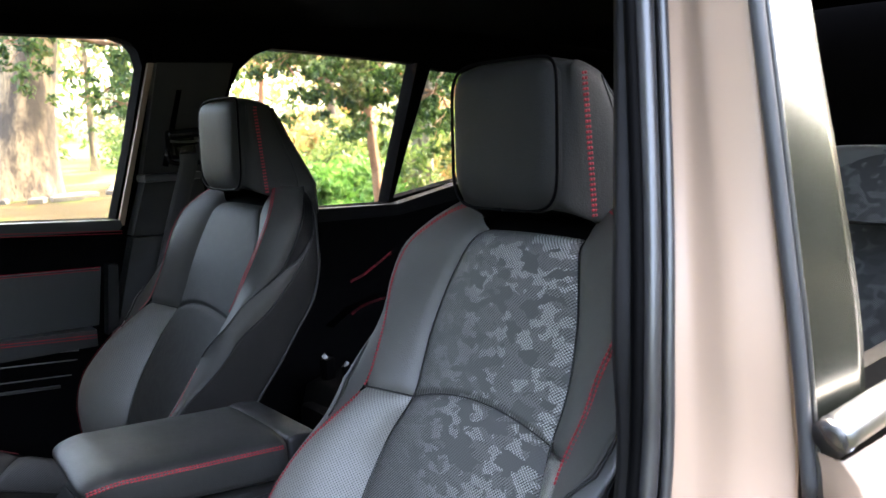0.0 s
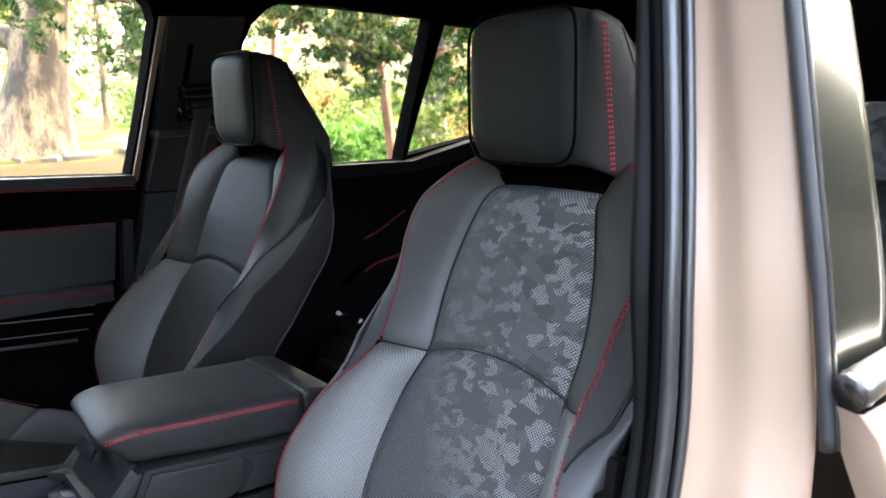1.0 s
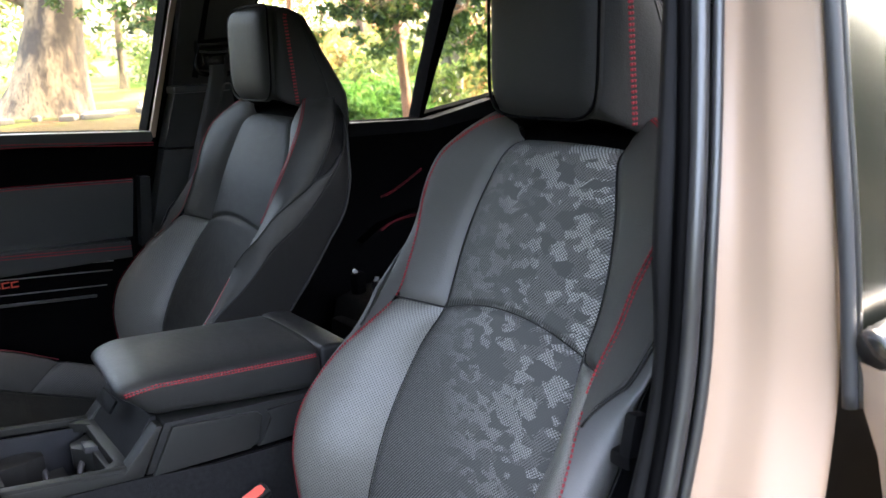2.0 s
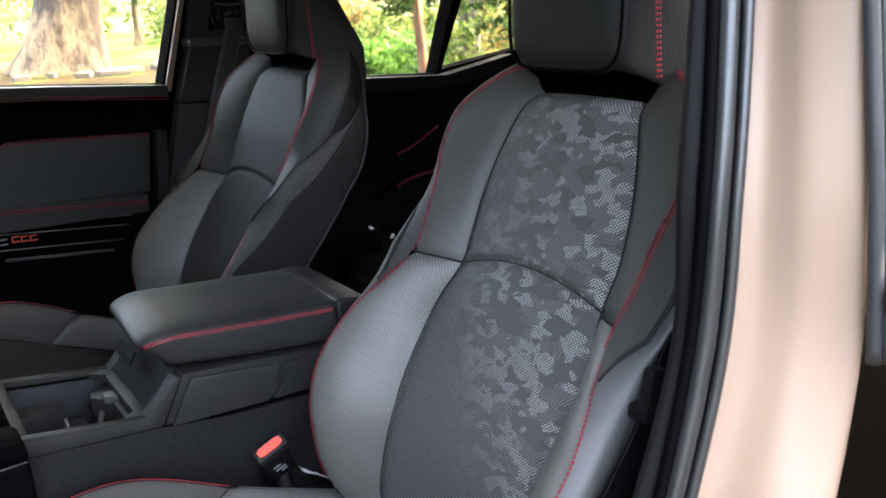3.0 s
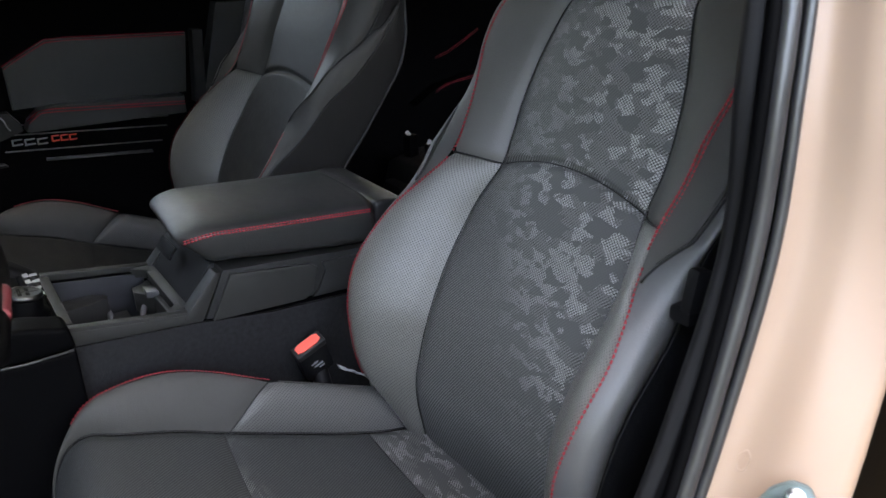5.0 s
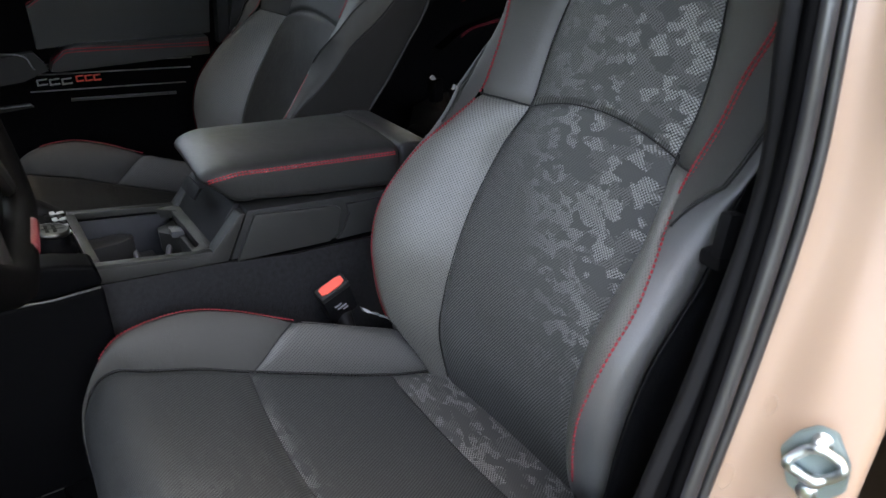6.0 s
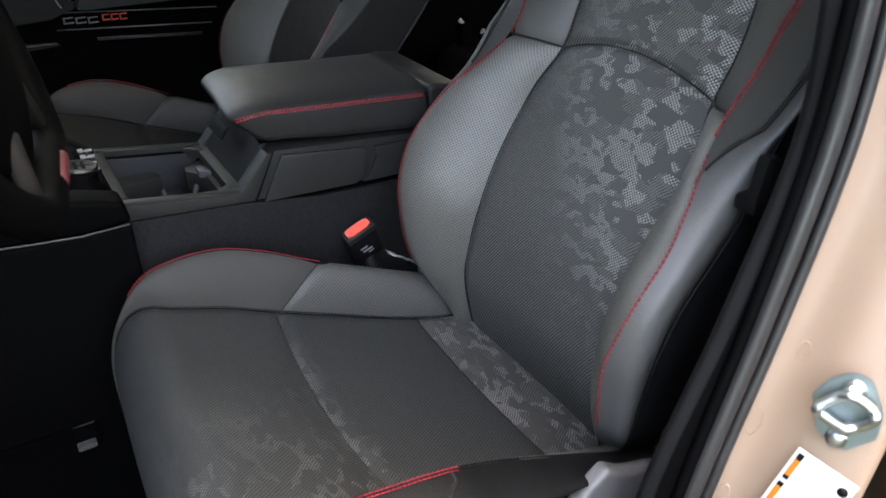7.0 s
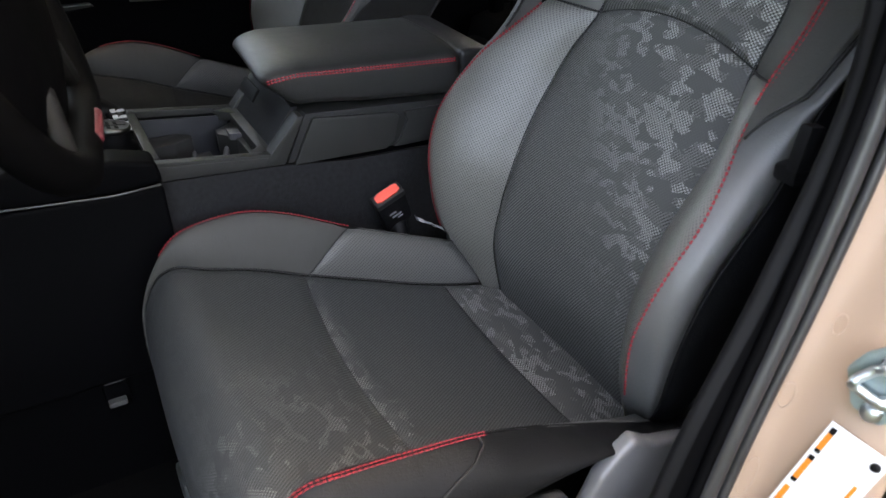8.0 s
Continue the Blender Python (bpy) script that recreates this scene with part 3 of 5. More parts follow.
        half = [(0, f + .003), (.030, f + .003), (.056, f + .0015), (.070, f - .002), (.081, f - .009), (.0880, sd + .004), (.0925, sd - .010),
                (.101 + (hw_r - .101) * .6, (sd + r) / 2), (hw_r, r + .018), (hw_r - .012, r + .004), (hw_r * .5, r), (0, r - .002)]
        q = [(a * wide, h + (.003 * (1 - (a / .11) ** 2) if v > .97 else 0), d) for a, d in half]
        ring = q + [(-a, hh, d) for a, hh, d in q[-2:0:-1]]
        m = len(ring)
        return smooth_path(ring[-2:] + ring + ring[:3], (m + 4) * 4 + 1)[8:8 + m * 4]

    g = np.array([section(v) for v in V]).transpose(1, 0, 2) + np.array([shift, 0, 0])
    ring_n = g.shape[0]
    lo_c, hi_c = g[:, :1].mean(0), g[:, -1:].mean(0)
    under = np.stack([g[:, 0], lo_c + (g[:, 0] - lo_c) * .93 + np.array([0, .001, 0]), lo_c + (g[:, 0] - lo_c) * .80 + np.array([0, .016, 0]), np.broadcast_to(lo_c + np.array([0, .022, 0]), (ring_n, 3))], 1)
    # hollow bottom in dull black, to read as the shaded gap
    part("shaded_underside", sheet(bk(under), loop_u=True), M_DARK, rest)
    crown = hi_c + np.array([0, .0035, 0])
    g = np.concatenate([g, hi_c + (g[:, -1:] - hi_c) * .75 + np.array([0, .0022, 0]), hi_c + (g[:, -1:] - hi_c) * .4 + np.array([0, .0034, 0]), np.broadcast_to(crown, (ring_n, 1, 3))], 1)
    part("cover", sheet(bk(g), loop_u=True), M_HEAD_SHADED, rest)

    def rounded(a, b, e=5.5):
        m = max(abs(a), abs(b))
        l = (abs(a) ** e + abs(b) ** e) ** (1 / e)
        return (a * m / l, b * m / l, m) if m > 0 else (0, 0, 0)

    # front pad with rounded corners, proud of the cover
    pad_u, pad_v = 33, 33
    pad = np.zeros((pad_u, pad_v, 3))
    for i, a in enumerate(-1 + 2 * ease_ends(pad_u, .5)):
        for j, b in enumerate(-1 + 2 * ease_ends(pad_v, .5)):
            x, y, m = rounded(a, b)
            h = .668 + .0755 * y
            pad[i, j] = (x * .0810 + shift, h, front(h) + .0085 * (1 - m ** 4) + .003 - .012 * m ** 14 - .010 * max(0, y) ** 6)
    part("front_pad", sheet(bk(pad)), M_HEAD_SHADED, rest)
    loop = []
    for t in np.linspace(-math.pi / 2, 1.5 * math.pi, 97):
        cx_, cy_ = math.cos(t), math.sin(t)
        m = max(abs(cx_), abs(cy_))
        x, y, m = rounded(cx_ / m, cy_ / m)
        h = .668 + .0760 * y
        loop.append((x * .0815 + shift, h, front(h) - .0005 - .010 * max(0, y) ** 6))
    part("pad_piping", tube(bk(np.array(loop)), 0.0019, 6, up=bk((0, 0, 1)) - bk((0, 0, 0))), M_DARK, rest)
    for sg in (-1, 1):
        col = 24 if sg > 0 else ring_n - 24
        q = g[col, 3:31] + np.array([sg * .0002, 0, .0002])
        nr = bk(q + np.array([sg * 1.0, 0, 0.5])) - bk(q)
        part("stitching", stitches(bk(q), nr, rows=(-0.0016, 0.0016), width=0.0030, height=.0009, lift=0.0004, pitch=.0054, length=.0030), M_RED, rest, "red sewing thread")
        col = 29 if sg > 0 else ring_n - 29
        part("seam_line", tube(bk(g[col, 3:34] + np.array([sg * .0003, 0, 0])), .0011, 6), M_PIPING, rest)
        part("rear_piping", tube(bk(np.array([g[34 if sg > 0 else ring_n - 34, j] + np.array([sg * .0008, 0, 0]) for j in range(2, 36)])), .0018, 6), M_PIPING, rest)
        # posts blackened so they sink into the shaded gap
        part("post", tube(bk([(sg * 0.055, 0.54, -0.05), (sg * 0.055, 0.625, -0.05)]), 0.005, 10), M_DARK, rest)

    # cushion
    cush = new("cushion")
    cush.parent, cush.location = seat, (0, -0.10, 0.18)
    cush.empty_display_size = 0.05
    K = 100
    seam, crest, low = (smooth_path(q, K) for q in (CUSH_SEAM, CUSH_CREST, CUSH_LOW))
    vf = 4.0 / 11 * (K - 1)
    spans = [("rear_band", 0, 1.55 / 11 * (K - 1), M_CAMO_BAND), ("middle_panel", 1.55 / 11 * (K - 1), vf, M_PLAIN_CLOTH), ("front_panel", vf, K - 1, M_CAMO_SEAT)]
    for nm, lo, hi, mat in spans:
        v = lo + (hi - lo) * ease_ends(int(max(14, (hi - lo) * 1.1)), 0.6)
        sm = np.stack([np.interp(v, np.arange(K), seam[:, k]) for k in range(3)], 1)
        dist = np.concatenate([[0], np.cumsum(np.linalg.norm(np.diff(sm, axis=0), axis=1))])
        u = -1 + ease_ends(41) * 2
        gu = groove((u + 1) * 0.19, 0.008)
        gv = np.exp(-((v - lo) / (hi - lo) * dist[-1] / 0.008) ** 2) * (lo > 0) + np.exp(-((hi - v) / (hi - lo) * dist[-1] / 0.008) ** 2) * (hi < K - 2)
        sag = np.interp(sm[:, 1], [-.30, -.25, -.1, .05, .15], [-.006, -.008, -.018, -.012, -.004])
        pts = np.zeros((len(u), len(v), 3))
        for i, ui in enumerate(u):
            bow = 0.018 * (1 - ui * ui)
            pts[i, :, 0] = sm[:, 0] * ui
            nose = np.clip((-.24 - sm[:, 1]) / 0.05, 0, 1)
            pts[i, :, 1] = sm[:, 1] - bow * nose * 0.45 - 0.013 * (1 - ui * ui) * np.exp(-((v - vf) / 12.0) ** 2)
            pts[i, :, 2] = sm[:, 2] + sag * (1 - ui ** 2) - 0.0045 * np.maximum(gu[i], gv)
        uv = np.stack([pts[..., 0] * side, np.broadcast_to(dist, pts.shape[:2])], -1)
        part(nm, sheet(cu(pts), uv), mat if side > 0 else M_CLOTH_SHADED, cush, "ribbed grey cloth with faint pattern")
    for sg in (-1, 1):
        a, b, c = flip(seam, sg), flip(crest, sg), flip(low, sg)
        if sg == side > 0:
            b, c = smooth_path(CREST_OUTER, K), smooth_path(LOW_OUTER, K)
        cutv = int(3.05 / 11 * (K - 1))
        cut_in = 3.95 / 11 * (K - 1)
        out = np.tile([-0.25 * sg, 0.0, 1.0], (K, 1))
        nose = np.clip((-.25 - seam[:, 1]) / 0.05, 0, 1)[:, None]
        out = out * (1 - nose) + nose * np.array([0, -1.0, 0.1])
        ks = np.arange(K)

        def at(c, v):
            return np.stack([np.interp(v, ks, c[:, k]) for k in range(3)], 1)

        tt = ease_ends(19)
        gt = groove(tt * 0.07, 0.007)
        cut_line = []
        # cushion bolsters use leather darkened to stand in for shade
        for nm, mat in (("rear_wing", M_PERF_SHADED), ("front_bolster", M_FLANK_SHADED if sg == side > 0 else M_SIDE_SHADED)):
            w = ease_ends(50, 0.5)
            p = []
            for ti, gi in zip(tt, gt):
                c_ = cut_in + (cutv - cut_in) * ti ** 0.8
                v = c_ * w if nm == "rear_wing" else c_ + (K - 1 - c_) * w
                d = np.abs(v - c_) * 0.0055
                bulge = (0.016 if sg == side > 0 else 0.010) * 4 * ti * (1 - ti) * (1 - .96 * np.interp(v, ks, nose[:, 0]))
                p.append(at(a, v) * (1 - ti) + at(b, v) * ti + at(out, v) * (bulge - np.maximum(0.004 * gi * (1.0 if ti < 0.5 else 0.15), 0.006 * np.exp(-(d / 0.006) ** 2)))[:, None])
            p = np.array(p)
            if nm == "rear_wing":
                cut_line = p[:, -1]
            arc = np.cumsum(np.linalg.norm(np.diff(p, axis=0, prepend=p[:1]), axis=2), axis=0)
            part(nm, sheet(cu(p), np.stack([arc, p[..., 1]], -1)), mat, cush, "perforated black leather" if nm == "rear_wing" else "smooth black leather")
        part("seam_line", tube(cu(cut_line + np.array([0, 0, 0.0008])), 0.0009, 6), M_PIPING, cush)
        part("seam_line", tube(cu(a[4:88] - out[4:88] * 0.0022), 0.0009, 6), M_PIPING, cush)
        so = np.tile([1.0 * sg, 0.0, 0.2], (K, 1))
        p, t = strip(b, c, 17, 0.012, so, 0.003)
        # the skirt's shade is in its near-black leather tone
        part("side_skirt", sheet(cu(p)), M_FLANK_SHADED, cush)
        if sg == side > 0:
            line = [p[k, int(np.argmin(abs(b[:, 1] - (-.098 - .075 * (t[k] / .6) ** 1.6))))] + so[0] * .0008 for k in range(1, 12)]
            part("side_seam", tube(cu(smooth_path(line, 30)), .0012, 6), M_PIPING, cush)
        seen = sg < 0 < side
        q = cu(b + (a - b) * .05 + out * .0022 if seen else b)
        e = int(7.6 / 11 * (K - 1)) - (14 if side < 0 else 0)
        first = cutv + (8 if sg == side > 0 else 0)
        part("stitching", stitches(q[first:e], (so + out * (3 if seen else 1))[first:e], rows=(-0.0013, 0.0013) if sg == side else (0.0,), width=0.0011 if sg == side else 0.0030), M_RED, cush, "red sewing thread")
    for v0, dz in ((1.55 / 11 * (K - 1), 0.0), (vf, 0.013)):
        sm = np.array([np.interp(v0, np.arange(K), seam[:, k]) for k in range(3)])
        sag = np.interp(sm[1], [-.30, -.25, -.1, .05, .15], [-.006, -.008, -.018, -.012, -.004])
        part("cross_seam", tube(cu(np.stack([sm[0] * ua, sm[1] - dz * (1 - ua ** 2), sm[2] + sag * (1 - ua ** 2) - 0.0048], 1)), 0.0009, 6), M_PIPING, cush)
    if side > 0:
        # curved plastic cover over the recliner, from the cushion's rear corner down to the sill
        part("hinge_cover", prism([(.037, .9525), (.060, .936), (.110, .921), (.160, .900), (.160, .80), (-.060, .80), (-.040, .845), (-.016, .885), (.002, .922), (.019, .9395)], "x", cx + .226, cx + .243, .007, 4), M_COVER, seat, "grey plastic hinge cover")
        part("outer_shield", prism([(-.285, .74), (-.278, .930), (-.24, .938), (-.08, .936), (-.035, .926), (-.020, .90), (-.015, .74)], "x", cx + .232, cx + .247, .006, 3), M_TRIM, seat)
    # frame, rails and plastic shields under the cushion
    part("seat_base", box((cx, -0.07, 0.745), (0.40, 0.40, 0.11), 0.015), M_PLASTIC, seat)
    for sg in (-1, 1):
        part("side_shield", prism([(-.27, .70), (-.29, .80), (-.1, .815), (.10, .83), (.165, .87), (.19, .83), (.17, .70)], "x", cx + sg * 0.246 - 0.008, cx + sg * 0.246 + 0.008, 0.006), M_PLASTIC, seat)
        part("rail", box((cx + sg * 0.19, -0.05, 0.655), (0.05, 0.50, 0.05), 0.006), M_STEEL, seat)
    return seat


build_seat("driver_seat", 0.37, 1, "black leather bucket seat with red stitching and grey patterned cloth")
build_seat("passenger_seat", -0.37, -1, "black leather passenger bucket seat with red stitching beside the console")

# ---------------------------------------------------------------- centre console
console = thing("center_console", (0, 0, 0.62), "black centre console with padded leather armrest and cup holders", "console")
for sg in (-1, 1):
    part("side_lining", prism([(-.236, .64), (-.236, 1.034), (-.100, 1.0215), (.0, 1.0065), (.38, .984), (.38, .64)], "x", sg * .0925 - .0025, sg * .0925 + .0025, .001), M_SPECK, console)
part("body", prism([(-.225, .62), (-.225, .955), (-.10, .955), (-.095, 1.015), (.0, 1.008), (.38, .99), (.42, .62)], "x", -.090, .090, .006), M_DARK, console)
part("nose", prism([(-.75, .62), (-.75, 1.03), (-.30, 1.038), (-.235, 1.036), (-.232, .62)], "x", -.090, .090, .010), M_DARK, console)
box_side = [(-.083, 1.021), (-.054, 1.079), (.117, 1.062), (.24, 1.056), (.28, .995), (.114, 1.009), (.04, 1.013)]
part("storage_box", prism(box_side, "x", -.094, .094, .0015), M_SATIN, console)
for sg in (-1, 1):
    part("side_pocket", prism([(-.076, 1.019), (-.047, 1.0735), (.060, 1.0590), (.066, 1.0530), (.058, 1.022), (.046, 1.0125)], "x", sg * .0965 - .0032, sg * .0965 + .0032, .0022), M_CONSOLE, console)
    part("rear_side_panel", prism([(.074, 1.0565), (.225, 1.050), (.24, .998), (.114, 1.0095), (.056, 1.0115), (.066, 1.020), (.078, 1.044)], "x", sg * .0950 - .003, sg * .0950 + .003, .0020), M_SATIN, console)
    part("pocket_lip", prism([(-.044, 1.0655), (-.044, 1.0685), (.030, 1.0595), (.030, 1.0565)], "x", sg * .0985 - .0012, sg * .0985 + .0012, .0008), M_TRIM, console)
    part("corner_post", prism([(-.110, 1.030), (-.104, 1.036), (-.064, 1.0785), (-.057, 1.0775), (-.0865, 1.0215), (-.10, 1.0225)], "x", sg * .085 - .0115, sg * .085 + .0115, .0018), M_CONSOLE, console)
    part("side_band", prism([(-.232, 1.035), (-.232, 1.053), (-.100, 1.034), (-.100, 1.0225)], "x", sg * .090 - .006, sg * .090 + .006, .002), M_CONSOLE, console)
    part("well_side", prism([(-.228, .94), (-.228, 1.048), (-.098, 1.030), (-.098, .94)], "x", sg * .083 - .004, sg * .083 + .004, .001), M_DARK, console)
    part("rim", prism([(-.234, 1.049), (-.234, 1.058), (-.100, 1.0375), (-.100, 1.028)], "x", sg * .0890 - .0058, sg * .0890 + .0058, .0012), M_CONSOLE, console)
    part("rim_corner", prism([(sg * .081, -.128), (sg * .081, -.104), (sg * .058, -.104)], "z", 1.026, 1.0385, .0008), M_CONSOLE, console)
part("front_rim", prism([(-.238, 1.030), (-.238, 1.0585), (-.226, 1.0565), (-.226, 1.030)], "x", -.0795, .0795, .0016), M_CONSOLE, console)
part("rear_rim", prism([(-.108, 1.020), (-.110, 1.0375), (-.097, 1.0385), (-.092, 1.020)], "x", -.0795, .0795, .0016), M_CONSOLE, console)
part("rear_slope", prism([(-.101, 1.030), (-.096, 1.040), (-.064, 1.083), (-.056, 1.083), (-.075, 1.02)], "x", -.0735, .0735, .002), M_SPECK, console)
part("well_floor", box((0, -.163, .960), (.168, .13, .012), .002), M_PLASTIC, console)
part("well_back", prism([(-.226, .955), (-.226, 1.046), (-.112, 1.030), (-.112, .955)], "x", -.0795, -.0765, .001), M_WELL, console)
part("cup_divider", box((-.040, -.156, .978), (.030, .022, .032), .002), M_SATIN, console)
part("cup_wedge", prism([(-.074, -.226), (-.074, -.184), (-.060, -.166), (-.049, -.166), (-.040, -.190), (-.040, -.226)], "z", .980, 1.020, .0012), M_SATIN, console)
part("cup_wedge", prism([(-.058, -.133), (-.064, -.120), (-.074, -.108), (.040, -.108), (.042, -.115), (-.016, -.116), (-.042, -.135)], "z", .992, 1.021, .0012), M_CONSOLE, console)
part("cup_key", prism([(-.040, -.123), (-.034, -.109), (-.012, -.109), (-.018, -.124)], "z", 1.018, 1.0275, .0015), M_GREYD, console)
for c in ([(-.074, -.182, .992), (-.062, -.173, 1.001), (-.048, -.168, .996), (-.034, -.168, .972)], [(-.054, -.113, 1.000), (-.038, -.123, 1.003), (-.022, -.132, .996), (-.010, -.138, .970)]):
    part("cup_clip", tube(c, .0040, 8, 16), M_GREYD, console, "grey curved cup clip")

# armrest lid with sewn edge
lid = new("armrest_lid")
lid.parent, lid.location = console, (0, .02, .47)
lid.empty_display_size = .05


def lid_point(u, v):
    """u along the length (front to rear), v round the section."""
    y = -.102 + .256 * u
    top, bot = 1.1405 - .0195 * u, 1.090 - .031 * u
    e = .36
    ca, sa = math.cos(v), math.sin(v)
    x, z = abs(ca) ** e * math.copysign(1, ca), abs(sa) ** e * math.copysign(1, sa)
    n = max(0, 1 - u / .16)
    k = math.sqrt(max(0, 1 - n ** 2.6))
    hw = .0975 * (.86 + .14 * k) - .003 * max(0, 1 - u / .4) ** 2
    crown = .004 * (1 - x * x) * (1 if z > 0 else 0)
    back_cut = .034 * (1 - z) / 2 * max(0, 1 - u / .5)
    back_cut += .012 * (.5 - .5 * x) * max(0, 1 - u / .6)
    return (x * hw, y + back_cut, (top + bot) / 2 + z * (top - bot) / 2 * (.55 + .45 * k) - .006 * n + crown)


U = np.concatenate([[0, .002, .006, .012, .02, .03, .045, .06, .08, .10, .12, .14], np.linspace(.16, 1, 26)])
g = np.array([[lid_point(u, v) for u in U] for v in np.linspace(0, 2 * math.pi, 60, endpoint=False)])
g = np.concatenate([np.broadcast_to(g[:, :1].mean(0), (60, 1, 3)), g, np.broadcast_to(g[:, -1:].mean(0), (60, 1, 3))], 1)
part("pad", sheet(g, loop_u=True), M_LID, lid)
for sg in (-1, 1):
    q = np.array([np.array(lid_point(u, radians(16 if sg > 0 else 164))) for u in np.linspace(.012, .985, 60)])
    part("stitching", stitches(q, (sg * 1.0, 0, .55), rows=(-.0015, .0015), width=.0021, height=.0016), M_RED, lid, "red sewing thread")
part("latch", box((-.010, -.091, 1.084), (.056, .004, .018), .0015, Matrix.Rotation(radians(-38), 4, "X")), M_PLASTIC, lid)
part("rear_deck", prism([(.158, 1.05), (.158, 1.118), (.175, 1.119), (.205, 1.113), (.222, 1.098), (.235, 1.05)], "x", -.094, .094, .007, 3), M_TRIM, console)

# shifter plate, drive dial and side pads in front of the cup holders
part("shift_plate", prism([(-.42, 1.045), (-.42, 1.090), (-.30, 1.074), (-.240, 1.062), (-.236, 1.03)], "x", -.078, .088, .005), M_DARK, console)
part("mode_strip", prism([(-.262, 1.0660), (-.262, 1.0682), (-.2385, 1.0635), (-.2385, 1.0615)], "x", -.076, .0, .0008), M_GLOSS, console)
for i, x in enumerate((-.074, -.051, -.028, -.007)):
    for dy, w in ((-.0050, .006), (.0042, .008 if i < 2 else .005)):
        part("marking", box((x, -.2465 + dy, 1.0662 - .2 * dy), (.0075, w, .0010), 0), M_MARK, console, "small white marking")
    part("marking", box((x + .006, -.2500, 1.0671), (.0022, .007, .0010), 0), M_MARK, console, "small white marking")
dial = new("drive_dial")
dial.parent, dial.location = console, (.050, -.268, .47)
dial.empty_display_size = .03
dm = Matrix.Rotation(radians(-9), 4, "X")
DC = np.array([.046, -.268, 1.066])
part("skirt", lathe([(0, .0), (.027, .0), (.026, .005), (.0195, .008), (.0185, .020), (.0175, .022)], DC, 36, dm), M_DARK, dial)
part("grip", lathe([(.0175, .0), (.0192, .0015), (.0195, .0050), (.0182, .0068), (.0170, .0070)], DC + np.array([0, .003, .0215]), 40, dm), M_GRIP, dial, "bright metal ring")
part("face", lathe([(.0171, .0066), (.016, .0063), (0, .0062)], DC + np.array([0, .003, .0215]), 32, dm), M_SATIN, dial)
part("split", box(DC + np.array([0, .003, .0280]), (.0010, .030, .0006), 0, dm), M_DARK, dial)
for dx, dy in ((-.007, .004), (-.007, -.004), (.007, .004), (.007, -.004)):
    part("key_face", box(DC + np.array([dx, .003 + dy, .0280 - .16 * dy]), (.008, .004, .0006), 0, dm), M_DARK, dial)
part("knee_pad", prism([(-.70, 1.02), (-.70, 1.105), (-.40, 1.10), (-.27, 1.082), (-.225, 1.045), (-.235, 1.02)], "x", -.125, -.083, .012, 3), M_PLASTIC, console)
part("side_cheek", prism([(-.75, 1.04), (-.75, 1.105), (-.36, 1.096), (-.275, 1.085), (-.236, 1.074), (-.232, 1.050), (-.285, 1.048), (-.40, 1.058)], "x", .088, .129, .006, 3), M_DARK, console)
part("cheek_line", tube([(.1295, -.70, 1.072), (.1295, -.393, 1.059), (.1295, -.336, 1.0525), (.1295, -.285, 1.0475), (.1290, -.236, 1.0485)], .0012, 6), M_HINGE, console)
part("lower_cheek", prism([(-.75, .80), (-.75, 1.03), (-.40, 1.05), (-.285, 1.042), (-.232, 1.042), (-.232, .80)], "x", .088, .118, .006, 3), M_DARK, console)

# seat buckle beside the console
buckle = thing("seat_buckle", (.125, .04, .80), "black seat belt buckle with a red release button", "seat buckle")
bz = Vector((.40, -.34, .85)).normalized()
by = (Vector((0, .93, .37)) - bz * bz.dot(Vector((0, .93, .37)))).normalized()
bmx = Matrix((by.cross(bz), by, bz)).transposed().to_4x4()


def on_buckle(p):
    return tuple(Vector((.118, .040, .936)) + bmx @ Vector(p))


part("housing", box(on_buckle((0, 0, 0)), (.019, .042, .060), .004, bmx), M_PLASTIC, buckle)
part("bezel", box(on_buckle((0, 0, .031)), (.020, .043, .011), .003, bmx), M_SATIN, buckle)
hexa = [(-.0065, -.011), (-.0040, -.0170), (.0040, -.0170), (.0065, -.011), (.0065, .011), (.0040, .0170), (-.0040, .0170), (-.0065, .011)]
bm = bmesh.new()
f = bm.faces.new([bm.verts.new((a, b, .0345)) for a, b in hexa])
r = bmesh.ops.extrude_face_region(bm, geom=[f])
bmesh.ops.translate(bm, vec=(0, 0, .0045), verts=[v for v in r["geom"] if isinstance(v, bmesh.types.BMVert)])
bmesh.ops.transform(bm, matrix=bmx, verts=bm.verts)
bmesh.ops.translate(bm, vec=(.118, .040, .936), verts=bm.verts)
part("release_button", from_bm(bm), M_BUCKLE, buckle, "red plastic release button")
for i, (w, z) in enumerate(((.010, .004), (.014, -.004), (.008, -.011))):
    part("marking", box(on_buckle((.0098, .004 * (i - 1), z)), (.0008, w, .003), 0, bmx), M_GREYP, buckle)
part("stalk", tube([(.128, .06, .80), (.128, .05, .87), on_buckle((0, 0, -.03))], .012, 10, 12), M_PLASTIC, buckle)
part("hinge_bolt", lathe([(0, .006), (.006, .006), (.007, 0), (.0, 0)], (.172, .100, .905), 16, Matrix.Rotation(radians(70), 4, "X")), M_STEEL, buckle)
tp = np.array([[(.134 + .040 * u + .004 * v, .066 + .030 * u - .010 * v + .002 * math.sin(9 * u + 4 * v), .922 - .008 * u + .012 * v * (1 - .6 * u) + .003 * noise.noise(Vector((7 * u, 5 * v, 1.3)))) for v in np.linspace(-.5, .5, 7)] for u in np.linspace(0, 1, 14)])
tp_low = tp - np.array([0, 0, .0008])
